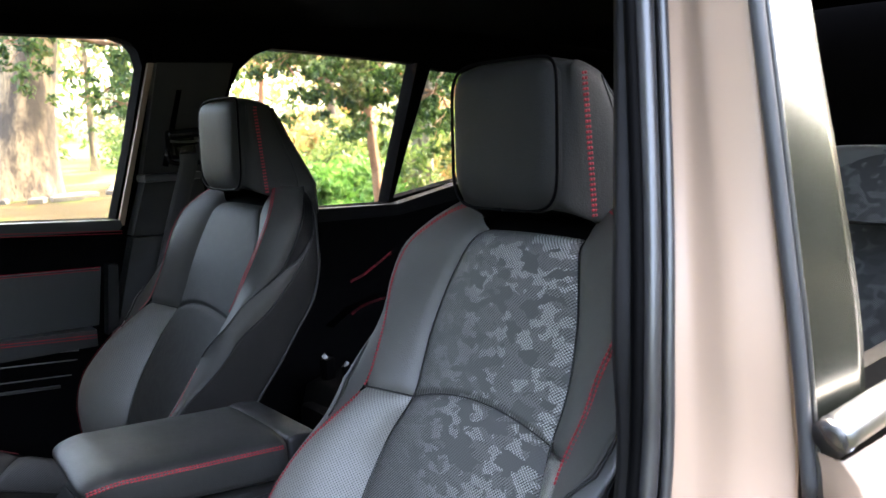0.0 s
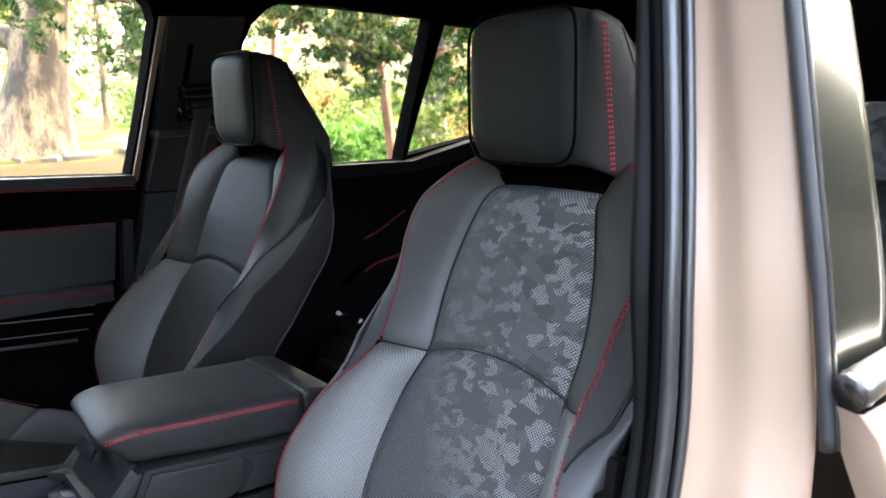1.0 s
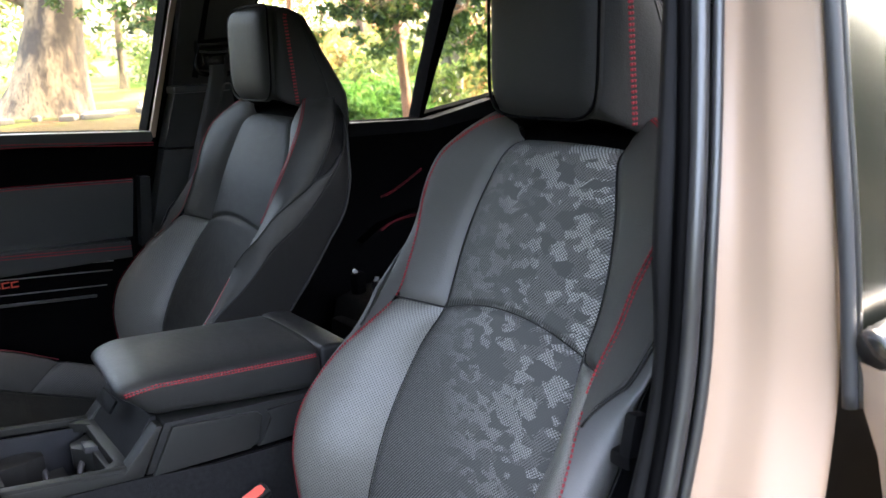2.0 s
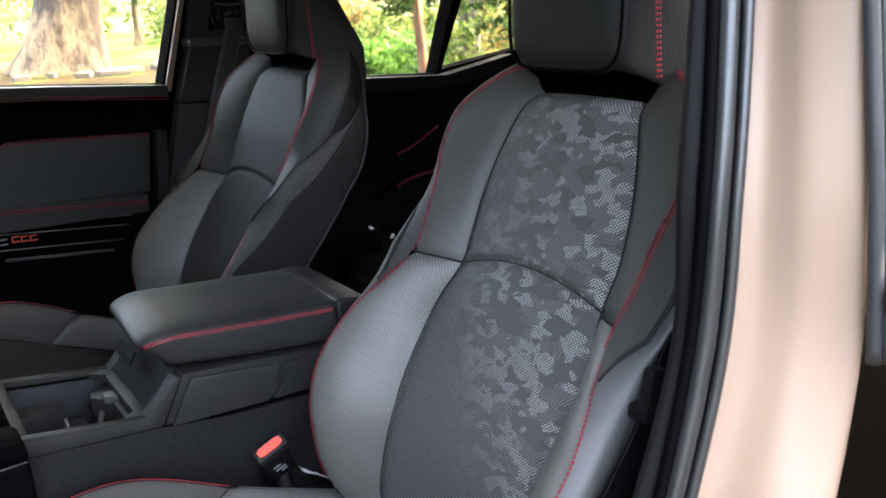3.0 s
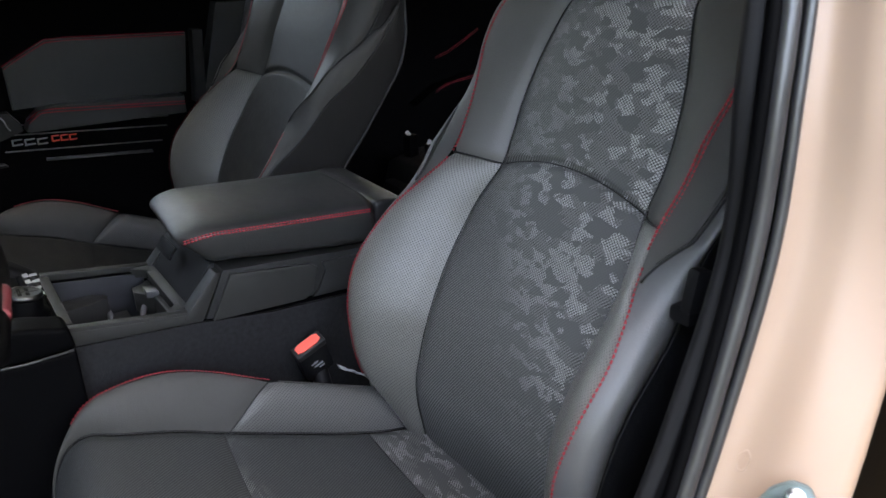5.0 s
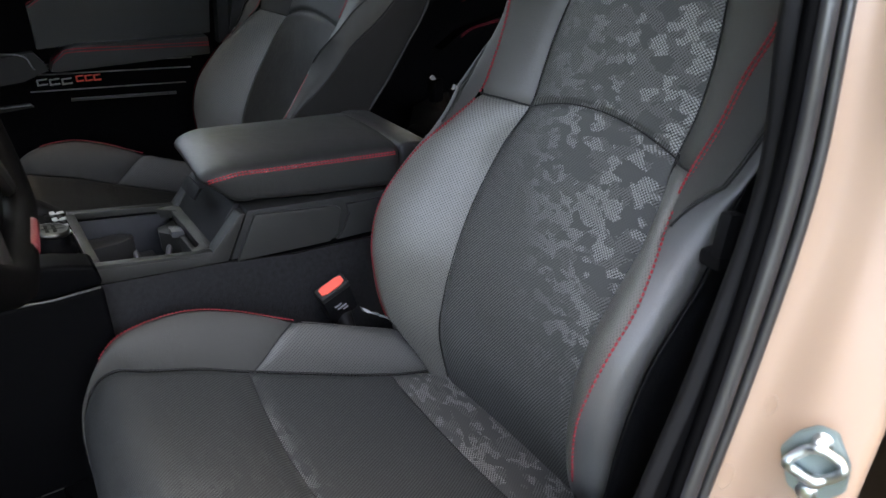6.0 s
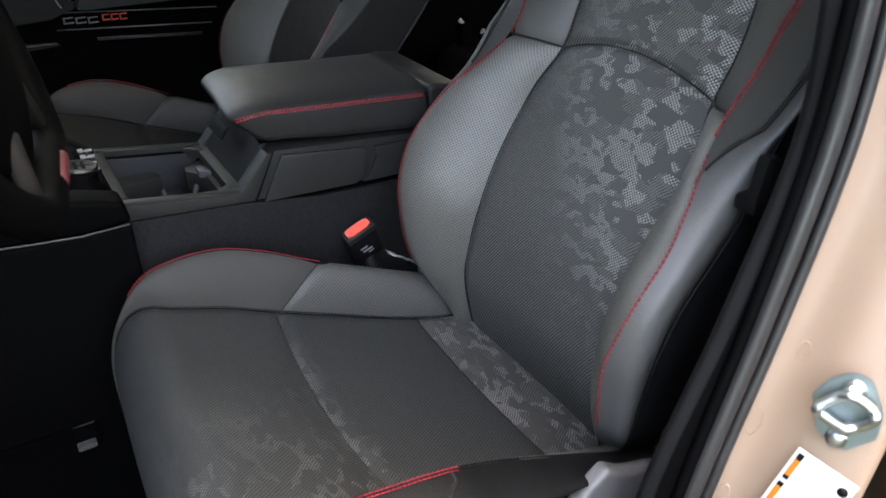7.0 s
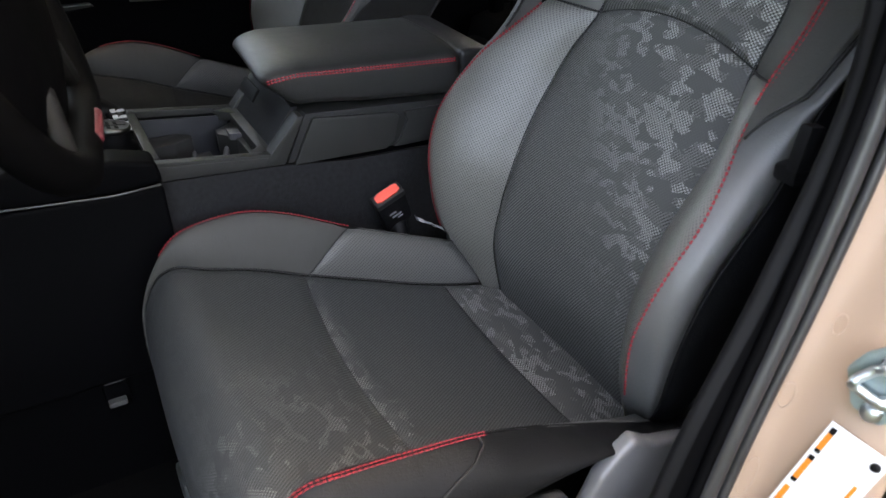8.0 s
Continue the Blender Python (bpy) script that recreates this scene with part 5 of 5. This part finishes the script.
part("loop", tube(lp, .0036, 10, 60, caps=False), M_STEEL, striker)
for k in (1, 3):
    part("loop_leg", tube([on_jamb(SC, *ring[k], .001), on_jamb(SC, *(np.array(ring[k]) * .94), .012)], .0042, 10), M_STEEL, striker)
for a, b in ((0.0022, 0.0203), (-0.0005, -0.0168)):
    part("bolt", lathe([(0, .005), (.0035, .005), (.0052, .004), (.0052, .002), (.007, .002), (.007, 0)], on_jamb(SC, a, b, .004), 18, jm), M_STEEL, striker)
LC = (0.7442, 0.0862, 0.9905)
door_label = thing("door_label", LC, "white paper tyre label with orange bars on the painted pillar", "label")
lm = jm @ Matrix.Rotation(radians(-16.8), 4, "Z")


def on_label(a, b, d=0.0):
    return tuple(Vector(LC) + lm @ Vector((a, b, d)))


LW, LH = 0.0444, 0.1050
part("sheet", box(LC, (LW, LH, .0010), .0004, lm), M_PAPER, door_label)
for a, b, w, h, m in ((-.40, .36, .09, .20, M_ORANGE), (-.40, .09, .09, .24, M_ORANGE), (-.40, -.24, .09, .30, M_ORANGE), (.34, .10, .06, .22, M_ORANGE), (.10, -.20, .5, .02, M_GREYP), (.10, -.27, .5, .02, M_GREYP)):
    part("printed_bar", box(on_label(a * LW, b * LH, .0008), (w * LW, h * LH, .0006), 0, lm), m, door_label)
for a, b, h in ((-.40, .445, .05), (-.40, .262, .03), (-.40, .195, .035), (-.40, -.02, .03)):
    part("printed_bar", box(on_label(a * LW, b * LH, .0012), (.092 * LW, h * LH, .0006), 0, lm), M_PLASTIC, door_label)
part("printed_disc", lathe([(0, .0012), (.0036, .0012), (.0036, .0004)], on_label(.36 * LW, .405 * LH, 0), 20, lm), M_PLASTIC, door_label)

# steering wheel with a flattened foot
wheel = thing("steering_wheel", (.33, -.358, 1.362), "dark leather steering wheel with a red marker", "steering wheel")
WC, wn_, = Vector((.33, -.358, 1.362)), Vector((.14, .94, .30)).normalized()
wx = (Vector((1, 0, 0)) - wn_ * wn_.x).normalized()
wu = wn_.cross(wx)


def on_wheel(a, r, d=0.0):
    return WC + wx * (r * math.cos(a)) + wu * (r * math.sin(a)) + wn_ * d


def rim_point(a, d=0.0):
    r = min(.183, .170 / max(.2, math.sin(a)))
    return on_wheel(a, r, d)


part("rim", tube([rim_point(a) for a in np.linspace(0, 2 * math.pi, 96)], .0155, 14, up=tuple(wn_), caps=False), M_DARK, wheel)
part("hub", lathe([(0, .030), (.08, .028), (.120, .016), (.150, .002), (.155, -.012), (.06, -.08), (0, -.08)], WC, 32, wn_.to_track_quat("Z", "Y").to_matrix().to_4x4()), M_DARK, wheel)
for a in (math.pi, 0):
    part("spoke", tube([on_wheel(a, .06, .015), on_wheel(a, .12, .006), on_wheel(a, .175, 0)], [.026, .018, .014], 10, flat=.45, up=tuple(wn_)), M_DARK, wheel)
for a in (64, 116):
    a = radians(a)
    part("spoke", tube([on_wheel(a, .055, .018), on_wheel(a, .11, .008), on_wheel(a, .170, .002)], [.022, .015, .013], 10, flat=.5, up=tuple(wn_)), M_SPOKE, wheel, "satin grey lower spoke")
part("red_marker", tube([rim_point(radians(a), .0115) for a in (98, 94, 90, 86, 82)], .0062, 10, 14), M_MARKER, wheel, "red leather marker")
part("column", tube([WC - wn_ * .05, WC - wn_ * .40], .045, 14), M_PLASTIC, wheel)

# ---------------------------------------------------------------- outside: ground, trees, woods
def ground_material():
    n = Nodes("park_ground")
    v = n.coord()
    big, med, fine = n.noise(v, .10, 3.0), n.noise(v, .6, 4.0), n.noise(v, 14.0, 4.0)
    litter = n.mix(fine, (.018, .013, .0065), (.058, .044, .023))
    litter = n.mix(n.step(med, .52, .66), litter, n.mix(fine, (.028, .044, .009), (.075, .094, .022)))
    litter = n.mix(n.step(n.noise(v, .33, 3.0), .60, .68), litter, (.10, .036, .017))
    grass = n.mix(fine, (.022, .043, .0065), (.058, .095, .016))
    sand = n.mix(fine, (.052, .040, .022), (.105, .082, .047))
    xy = n.add("ShaderNodeSeparateXYZ", Vector=v)
    far = n.step(n.math("ADD", n.math("MULTIPLY", xy.outputs[0], -1.0), n.math("MULTIPLY", big, 10.0)), 32.0, 34.0)
    # unseen ground round the car, kept dark to cut bounced light
    dark_near = n.mix(fine, (.010, .011, .007), (.026, .027, .018))
    litter = n.mix(n.step(n.math("ADD", xy.outputs[0], n.math("MULTIPLY", med, 3.0)), -9.0, -7.0), litter, dark_near)
    col = n.mix(far, litter, n.mix(n.step(n.noise(v, .16, 2.0), .52, .57), grass, sand))
    n.set(Base_Color=col, Roughness=.95)
    n.bsdf.inputs["Specular IOR Level"].default_value = .05
    n.bump(n.math("ADD", fine, n.math("MULTIPLY", med, 2.0)), .6, .03)
    return n.mat


def bark(name, a, b):
    n = Nodes(name)
    v = n.coord()
    st = n.add("ShaderNodeMapping", Vector=v, Scale=(1, 1, .35)).outputs[0]
    big, fine = n.noise(st, 2.2, 4.0), n.noise(st, 16.0, 5.0)
    col = n.mix(n.step(big, .38, .62), a, b)
    col = n.mix(n.step(fine, .45, .75), col, tuple(c * .55 for c in a))
    n.set(Base_Color=col, Roughness=.85)
    n.bump(n.math("ADD", fine, big), .7, .03)
    return n.mat


def leaf(name, cols):
    n = Nodes(name)
    isl = n.add("ShaderNodeNewGeometry").outputs["Random Per Island"]
    col = n.ramp(isl, [(i / (len(cols) - 1), c) for i, c in enumerate(cols)])
    d = n.add("ShaderNodeBsdfDiffuse", Color=col)
    t = n.add("ShaderNodeBsdfTranslucent", Color=col)
    g = n.add("ShaderNodeBsdfGlossy", Color=(.5, .5, .5, 1), Roughness=.45)
    m = n.add("ShaderNodeMixShader", Fac=.5)
    n.t.links.new(d.outputs[0], m.inputs[1])
    n.t.links.new(t.outputs[0], m.inputs[2])
    m2 = n.add("ShaderNodeMixShader", Fac=.06)
    n.t.links.new(m.outputs[0], m2.inputs[1])
    n.t.links.new(g.outputs[0], m2.inputs[2])
    n.t.links.new(m2.outputs[0], n.t.nodes["Material Output"].inputs[0])
    return n.mat


M_GROUND = ground_material()
M_BARK_PALE = bark("pale_bark", (.034, .022, .013), (.225, .155, .088))
M_BARK_GREY = bark("grey_furrowed_bark", (.07, .055, .042), (.21, .175, .14))
M_BARK_RED = bark("red_bark", (.26, .115, .06), (.42, .22, .13))
M_STONE = plain("pale_stone", (.12, .10, .075), .9, vary=.3, scale=6.0, grain=60.0, bump=.5)
M_LEAF_DARK = leaf("dark_leaves", [(.012, .030, .007), (.028, .062, .012), (.055, .105, .02), (.10, .15, .03)])
M_LEAF_HANG = leaf("hanging_leaves", [(.014, .034, .008), (.035, .075, .014), (.08, .135, .028), (.15, .19, .045)])
M_LEAF_MID = leaf("mid_leaves", [(.025, .055, .012), (.06, .105, .024), (.11, .16, .04), (.16, .18, .05)])
M_LEAF_WARM = leaf("warm_leaves", [(.075, .10, .024), (.15, .165, .044), (.23, .16, .055), (.27, .10, .045), (.22, .19, .062)])
M_LEAF_BRIGHT = leaf("bright_leaves", [(.04, .12, .018), (.09, .21, .035), (.16, .27, .06)])

gx = np.concatenate([-np.geomspace(400, 3, 30), [-1.5, 0, 1.5], np.geomspace(3, 400, 30)])
gp = np.array([[(x, y, 0.0 + .02 * noise.noise(Vector((x * .3, y * .3, 0))) + .5 * min(1, max(0, (abs(x) + abs(y) - 25) / 60)) * noise.noise(Vector((x * .02, y * .02, 3)))) for y in gx] for x in gx])
solid("ground", sheet(gp), M_GROUND, "park ground of leaf litter and lawn, darkened where unseen round the car", "ground", "structure")


def leaf_cloud(centers, radii, count, size, rng, droop=.3):
    """Small bent leaves scattered in clumps; two faces a leaf."""
    centers, radii = np.asarray(centers), np.asarray(radii)
    w = radii ** 2
    k = rng.choice(len(centers), count, p=w / w.sum())
    d = rng.normal(size=(count, 3))
    d /= np.linalg.norm(d, axis=1, keepdims=True)
    r = radii[k] * rng.random(count) ** .45
    c = centers[k] + d * r[:, None] * np.array([1, 1, .75])
    a = rng.normal(size=(count, 3))
    a[:, 2] -= droop
    a /= np.linalg.norm(a, axis=1, keepdims=True)
    b = np.cross(a, rng.normal(size=(count, 3)))
    b /= np.linalg.norm(b, axis=1, keepdims=True)
    s = size * (.6 + .8 * rng.random(count))[:, None]
    nrm = np.cross(a, b)
    wide, up_ = b * s * .40, nrm * s * .12
    v = np.stack([c - a * s, c - a * s * .35 + wide + up_, c + a * s * .45 + wide * .85 + up_, c + a * s, c + a * s * .45 - wide * .85 + up_, c - a * s * .35 - wide + up_], 1).reshape(-1, 3)
    i = np.arange(count) * 6
    f = np.concatenate([np.stack([i, i + 1, i + 2, i + 3], 1), np.stack([i, i + 3, i + 4, i + 5], 1)])
    return mesh(v, f.tolist(), smooth=False)


def trunk_mesh(at, height, r0, r1, lean, rng, flare=1.7):
    n = 26
    t = np.linspace(0, 1, n)
    p = np.stack([at[0] + lean[0] * t + .12 * np.sin(4 * t + rng.random() * 6), at[1] + lean[1] * t + .12 * np.sin(3.3 * t + rng.random() * 6), at[2] - .25 + (height + .25) * t], 1)
    r = r0 + (r1 - r0) * t
    r = r * (1 + (flare - 1) * np.exp(-t * height / (1.2 * r0 + .2)))
    tt, b, u = frames_along(p, (1, 0, 0))
    ring = []
    for a in np.linspace(0, 2 * math.pi, 28, endpoint=False):
        k = np.array([1 + .16 * noise.noise(Vector((math.cos(a) * 1.6, math.sin(a) * 1.6, z * .9 + at[0]))) + .06 * noise.noise(Vector((math.cos(a) * 5, math.sin(a) * 5, z * 2.5))) for z in p[:, 2]])
        ring.append(p + (r * k)[:, None] * (math.cos(a) * b + math.sin(a) * u))
    return sheet(np.array(ring), loop_u=True), p, r


def tree(at, height, r0, crown_low, spread, leaves, size, barkm, leafm, seed, label, lean=(0, 0), limbs=7):
    rng = np.random.default_rng(seed)
    ob = thing("tree", at, label, "tree", "park trees")
    me, p, r = trunk_mesh(at, height, r0, r0 * .35, lean, rng)
    part("trunk", me, barkm, ob)
    cen, rad = [], []
    for i in range(limbs):
        k = crown_low + (1 - crown_low) * (i + .5) / limbs
        j = int(k * 25)
        a = rng.random() * 2 * math.pi
        end = p[j] + np.array([math.cos(a) * spread, math.sin(a) * spread, height * (.10 + .12 * rng.random())])
        midp = (p[j] + end) / 2 + np.array([0, 0, .25 * spread * rng.random()])
        part("limb", tube([p[j], midp, end], np.linspace(r[j] * .55, r[j] * .12, 10), 8, 10), barkm, ob)
        for q in (.35, .6, .8, 1.0, 1.12):
            c = p[j] + (end - p[j]) * q + rng.normal(size=3) * spread * .16
            cen.append(c)
            rad.append(spread * (.22 + .16 * rng.random()))
    part("crown", leaf_cloud(cen, rad, leaves, size, rng), leafm, ob)
    return ob


def bush(at, r, h, leaves, size, leafm, seed, label):
    rng = np.random.default_rng(seed)
    ob = thing("bush", at, label, "bush", "park bushes")
    cen = [np.array(at) + np.array([rng.normal() * r * .5, rng.normal() * r * .5, h * (.15 + .7 * rng.random())]) for _ in range(14)]
    part("leaves", leaf_cloud(cen, [r * (.25 + .25 * rng.random()) for _ in cen], leaves, size, rng, 0), leafm, ob)
    for i in range(4):
        part("stem", tube([at, tuple(cen[i])], np.linspace(.03, .01, 2), 6), M_BARK_RED, ob)
    return ob


EYE0 = np.array([1.02, -.31, 0.0])


def out(bearing, dist, z=0.0):
    """A place outside: degrees from straight across the car towards its rear, metres from the open door."""
    b = radians(bearing)
    return (EYE0[0] - math.cos(b) * dist, EYE0[1] + math.sin(b) * dist, z)


def hanging_tree(at, height, r0, boughs, leaves, size, barkm, leafm, seed, label, lean=(0, 0)):
    """A tree whose boughs hang low; a bough is a chain of (bearing, metres off, height, clump radius)."""
    rng = np.random.default_rng(seed)
    ob = thing("tree", at, label, "tree", "park trees")
    me, p, r = trunk_mesh(at, height, r0, r0 * .4, lean, rng)
    part("trunk", me, barkm, ob)
    cen, rad = [], []
    for b in boughs:
        pts = [np.array(out(q[0], q[1], q[2])) for q in b]
        j = int(np.argmin(abs(p[:, 2] - max(pts[0][2] + .5, 2.6))))
        path = [p[j], (p[j] + pts[0]) / 2 + np.array([0, 0, .35])] + [q + np.array([0, 0, .08]) for q in pts]
        part("limb", tube(path, np.linspace(min(r0 * .4, .05), .008, 24), 7, 24), barkm, ob)
        for c, q in zip(pts, b):
            for _ in range(11):
                off = rng.normal(size=3) * q[3] * np.array([.95, .95, .62])
                cen.append(c + off)
                rad.append(q[3] * (.24 + .26 * rng.random()))
                if rng.random() < .4:
                    part("twig", tube([c + np.array([0, 0, .08]), c + off * .6 + np.array([0, 0, .05]), c + off], [.006, .004, .002], 5), barkm, ob)
    # the crown above, out of view, spread wide to hold back skylight
    for _ in range(60):
        a = rng.random() * 2 * math.pi
        cen.append(p[-1] + np.array([math.cos(a), math.sin(a), 0]) * (4.8 * rng.random() ** .6) + np.array([0, 0, -.6 + 2.4 * rng.random()]))
        rad.append(.7 + .6 * rng.random())
    low = [k for k in range(len(cen) - 60)]
    part("hanging_leaves", leaf_cloud([cen[k] for k in low], [rad[k] for k in low], leaves, size, rng, .5), leafm, ob)
    part("crown", leaf_cloud(cen[-60:], rad[-60:], 9000, size * 3.2, rng), leafm, ob)
    return ob


tree(out(11.2, 26.0), 13.0, .84, .22, 4.5, 6500, .10, M_BARK_PALE, M_LEAF_MID, 11, "thick old tree with pale mottled bark", (-.4, 3.2), 10)
hanging_tree(out(22.6, 9.5), 6.0, .13, [
    [(20.0, 9.5, 2.55, .34), (18.2, 9.4, 2.42, .40), (16.0, 9.2, 2.46, .34), (13.6, 9.0, 2.44, .26), (11.5, 9.0, 2.40, .22)],
    [(19.4, 10.2, 2.15, .32), (17.8, 10.3, 2.05, .30), (16.6, 10.3, 1.92, .24)],
    [(19.6, 8.6, 1.86, .26), (18.4, 8.4, 1.76, .22)],
    [(26.8, 9.6, 2.36, .26), (28.4, 9.6, 2.26, .30), (29.6, 9.5, 1.98, .26)]], 5200, .033, M_BARK_RED, M_LEAF_HANG, 21, "young tree with dark hanging leaves")
hanging_tree(out(34.0, 11.0), 6.5, .075, [
    [(33.0, 9.6, 2.40, .34), (31.2, 9.4, 2.32, .38), (29.6, 9.2, 2.30, .28)],
    [(34.6, 9.6, 2.28, .40), (36.2, 9.4, 2.14, .34)],
    [(32.4, 9.0, 2.00, .30), (31.0, 9.0, 1.98, .22)],
    [(35.4, 9.2, 1.86, .34), (34.6, 9.0, 1.66, .26)],
    [(38.6, 9.4, 2.14, .30), (39.4, 9.2, 1.72, .28), (40.0, 9.0, 1.40, .24)]], 8000, .036, M_BARK_RED, M_LEAF_HANG, 22, "young tree with reddish trunk and dark hanging leaves", (.2, -.3))
tree(out(21.0, 27.0), 9.0, .26, .30, 3.6, 5200, .10, M_BARK_RED, M_LEAF_MID, 12, "slim tree with reddish bark")
tree(out(20.0, 17.0), 7.5, .12, .34, 2.2, 2600, .07, M_BARK_RED, M_LEAF_WARM, 23, "slim young tree with orange bark")
tree(out(27.0, 20.0), 7.5, .10, .40, 3.2, 5000, .085, M_BARK_RED, M_LEAF_WARM, 13, "young tree with sunlit yellow-green leaves")
tree(out(37.2, 16.0), 9.0, .15, .36, 3.0, 3600, .085, M_BARK_RED, M_LEAF_WARM, 15, "tree with red-brown bark and thin crown", (.2, .5))
tree(out(37.0, 12.5), 8.0, .20, .50, 2.4, 2400, .06, M_BARK_GREY, M_LEAF_MID, 16, "grey furrowed tree trunk beside the car", (.4, 1.3))
hanging_tree(out(41.2, 9.0), 6.0, .08, [
    [(40.2, 8.4, 2.60, .30), (39.2, 8.2, 2.34, .30), (38.2, 8.0, 2.18, .26)],
    [(40.4, 8.2, 2.02, .26), (39.4, 8.0, 1.92, .26), (38.8, 8.0, 1.74, .20)],
    [(40.2, 8.4, 1.70, .22), (39.3, 8.2, 1.50, .18)]], 4200, .034, M_BARK_RED, M_LEAF_DARK, 24, "slender tree with dark hanging leaves")
tree(out(31.5, 34.0), 12.0, .20, .25, 5.0, 5000, .12, M_BARK_PALE, M_LEAF_WARM, 17, "tall pale tree in the woods")
tree(out(4.0, 40.0), 12.0, .42, .22, 5.0, 5200, .12, M_BARK_RED, M_LEAF_WARM, 18, "tall tree beyond the lawn")
tree(out(16.2, 44.0), 13.0, .17, .24, 6.0, 6000, .15, M_BARK_PALE, M_LEAF_MID, 19, "broad tree at the edge of the woods")
for i, (b, d, r, h, m) in enumerate(((31.2, 12, .7, .9, M_LEAF_BRIGHT), (33.4, 11.5, .7, .8, M_LEAF_BRIGHT), (32.4, 13, .9, 1.0, M_LEAF_BRIGHT), (26, 22, 1.5, 1.5, M_LEAF_WARM), (30.5, 23, 1.8, 2.0, M_LEAF_WARM), (34.2, 20, 1.5, 1.7, M_LEAF_MID), (41, 16, 1.5, 1.5, M_LEAF_WARM), (44, 12, 1.2, 1.6, M_LEAF_MID), (18.5, 50, 3.0, 2.6, M_LEAF_MID))):
    bush(out(b, d), r, h, 3500, .040 + d * .0018, m, 40 + i, "leafy green bush in the sun" if m is M_LEAF_BRIGHT else "yellow-green bush in the sun")
# flat stones round the old tree's foot
for i in range(16):
    a = radians(-100 + 14 * i)
    rs = np.random.default_rng(300 + i)
    c = np.array(out(11.4, 26.0)) + np.array([math.cos(a) * (2.3 + rs.random() * 1.1), math.sin(a) * (2.3 + rs.random() * 1.1), .02])
    w = .26 + .7 * rs.random() ** 2
    ob = solid("stone", box(c, (w, w * .7, .22), .06, Matrix.Rotation(rs.random() * 3, 4, "Z")), M_STONE, "pale flat stone in a ring round the old tree", "stone", "", "stones round the old tree")
# woods all round, far off; the dark near ones are unseen, added to dim light
rng = np.random.default_rng(5)
for nm, lo, hi, dist, tall, count, size, m in (("far_woods", -60, 75, 62, 9, 30000, .26, M_LEAF_WARM), ("far_woods", -60, 75, 80, 11, 26000, .28, M_LEAF_MID), ("unseen_near_woods", 75, 300, 95, 3, 40000, .8, M_LEAF_DARK), ("unseen_near_woods", 102, 138, 40, 3, 22000, .55, M_LEAF_DARK), ("unseen_near_woods", 138, 204, 25, 4, 40000, .55, M_LEAF_DARK), ("unseen_near_woods", 248, 300, 26, 14, 40000, .55, M_LEAF_DARK)):
    cen, rad = [], []
    for i in range(170 if tall < 15 else 330):
        b, d = lo + (hi - lo) * rng.random(), dist * (.85 + .3 * rng.random())
        cen.append(out(b, d, 1 + rng.random() * tall))
        rad.append(1.6 + 2.6 * rng.random())
    solid(nm, leaf_cloud(cen, rad, count, size, rng), m, "distant sunlit woods round the park" if nm == "far_woods" else "unseen dark woods added beyond the open door to dim low light and reflections", "woods", "stuff")
# two unseen trees, added so their crowns shade the ground beside the car
tree((6.0, 16.0, 0), 20.0, .40, .48, 7.0, 16000, .24, M_BARK_PALE, M_LEAF_MID, 31, "unseen tall tree added behind the car to shade the ground", (-.5, -.5), 14)
tree((12.0, 13.0, 0), 19.0, .40, .48, 7.0, 16000, .24, M_BARK_RED, M_LEAF_MID, 32, "unseen tall tree added behind the car to shade the ground", (0, -.5), 14)
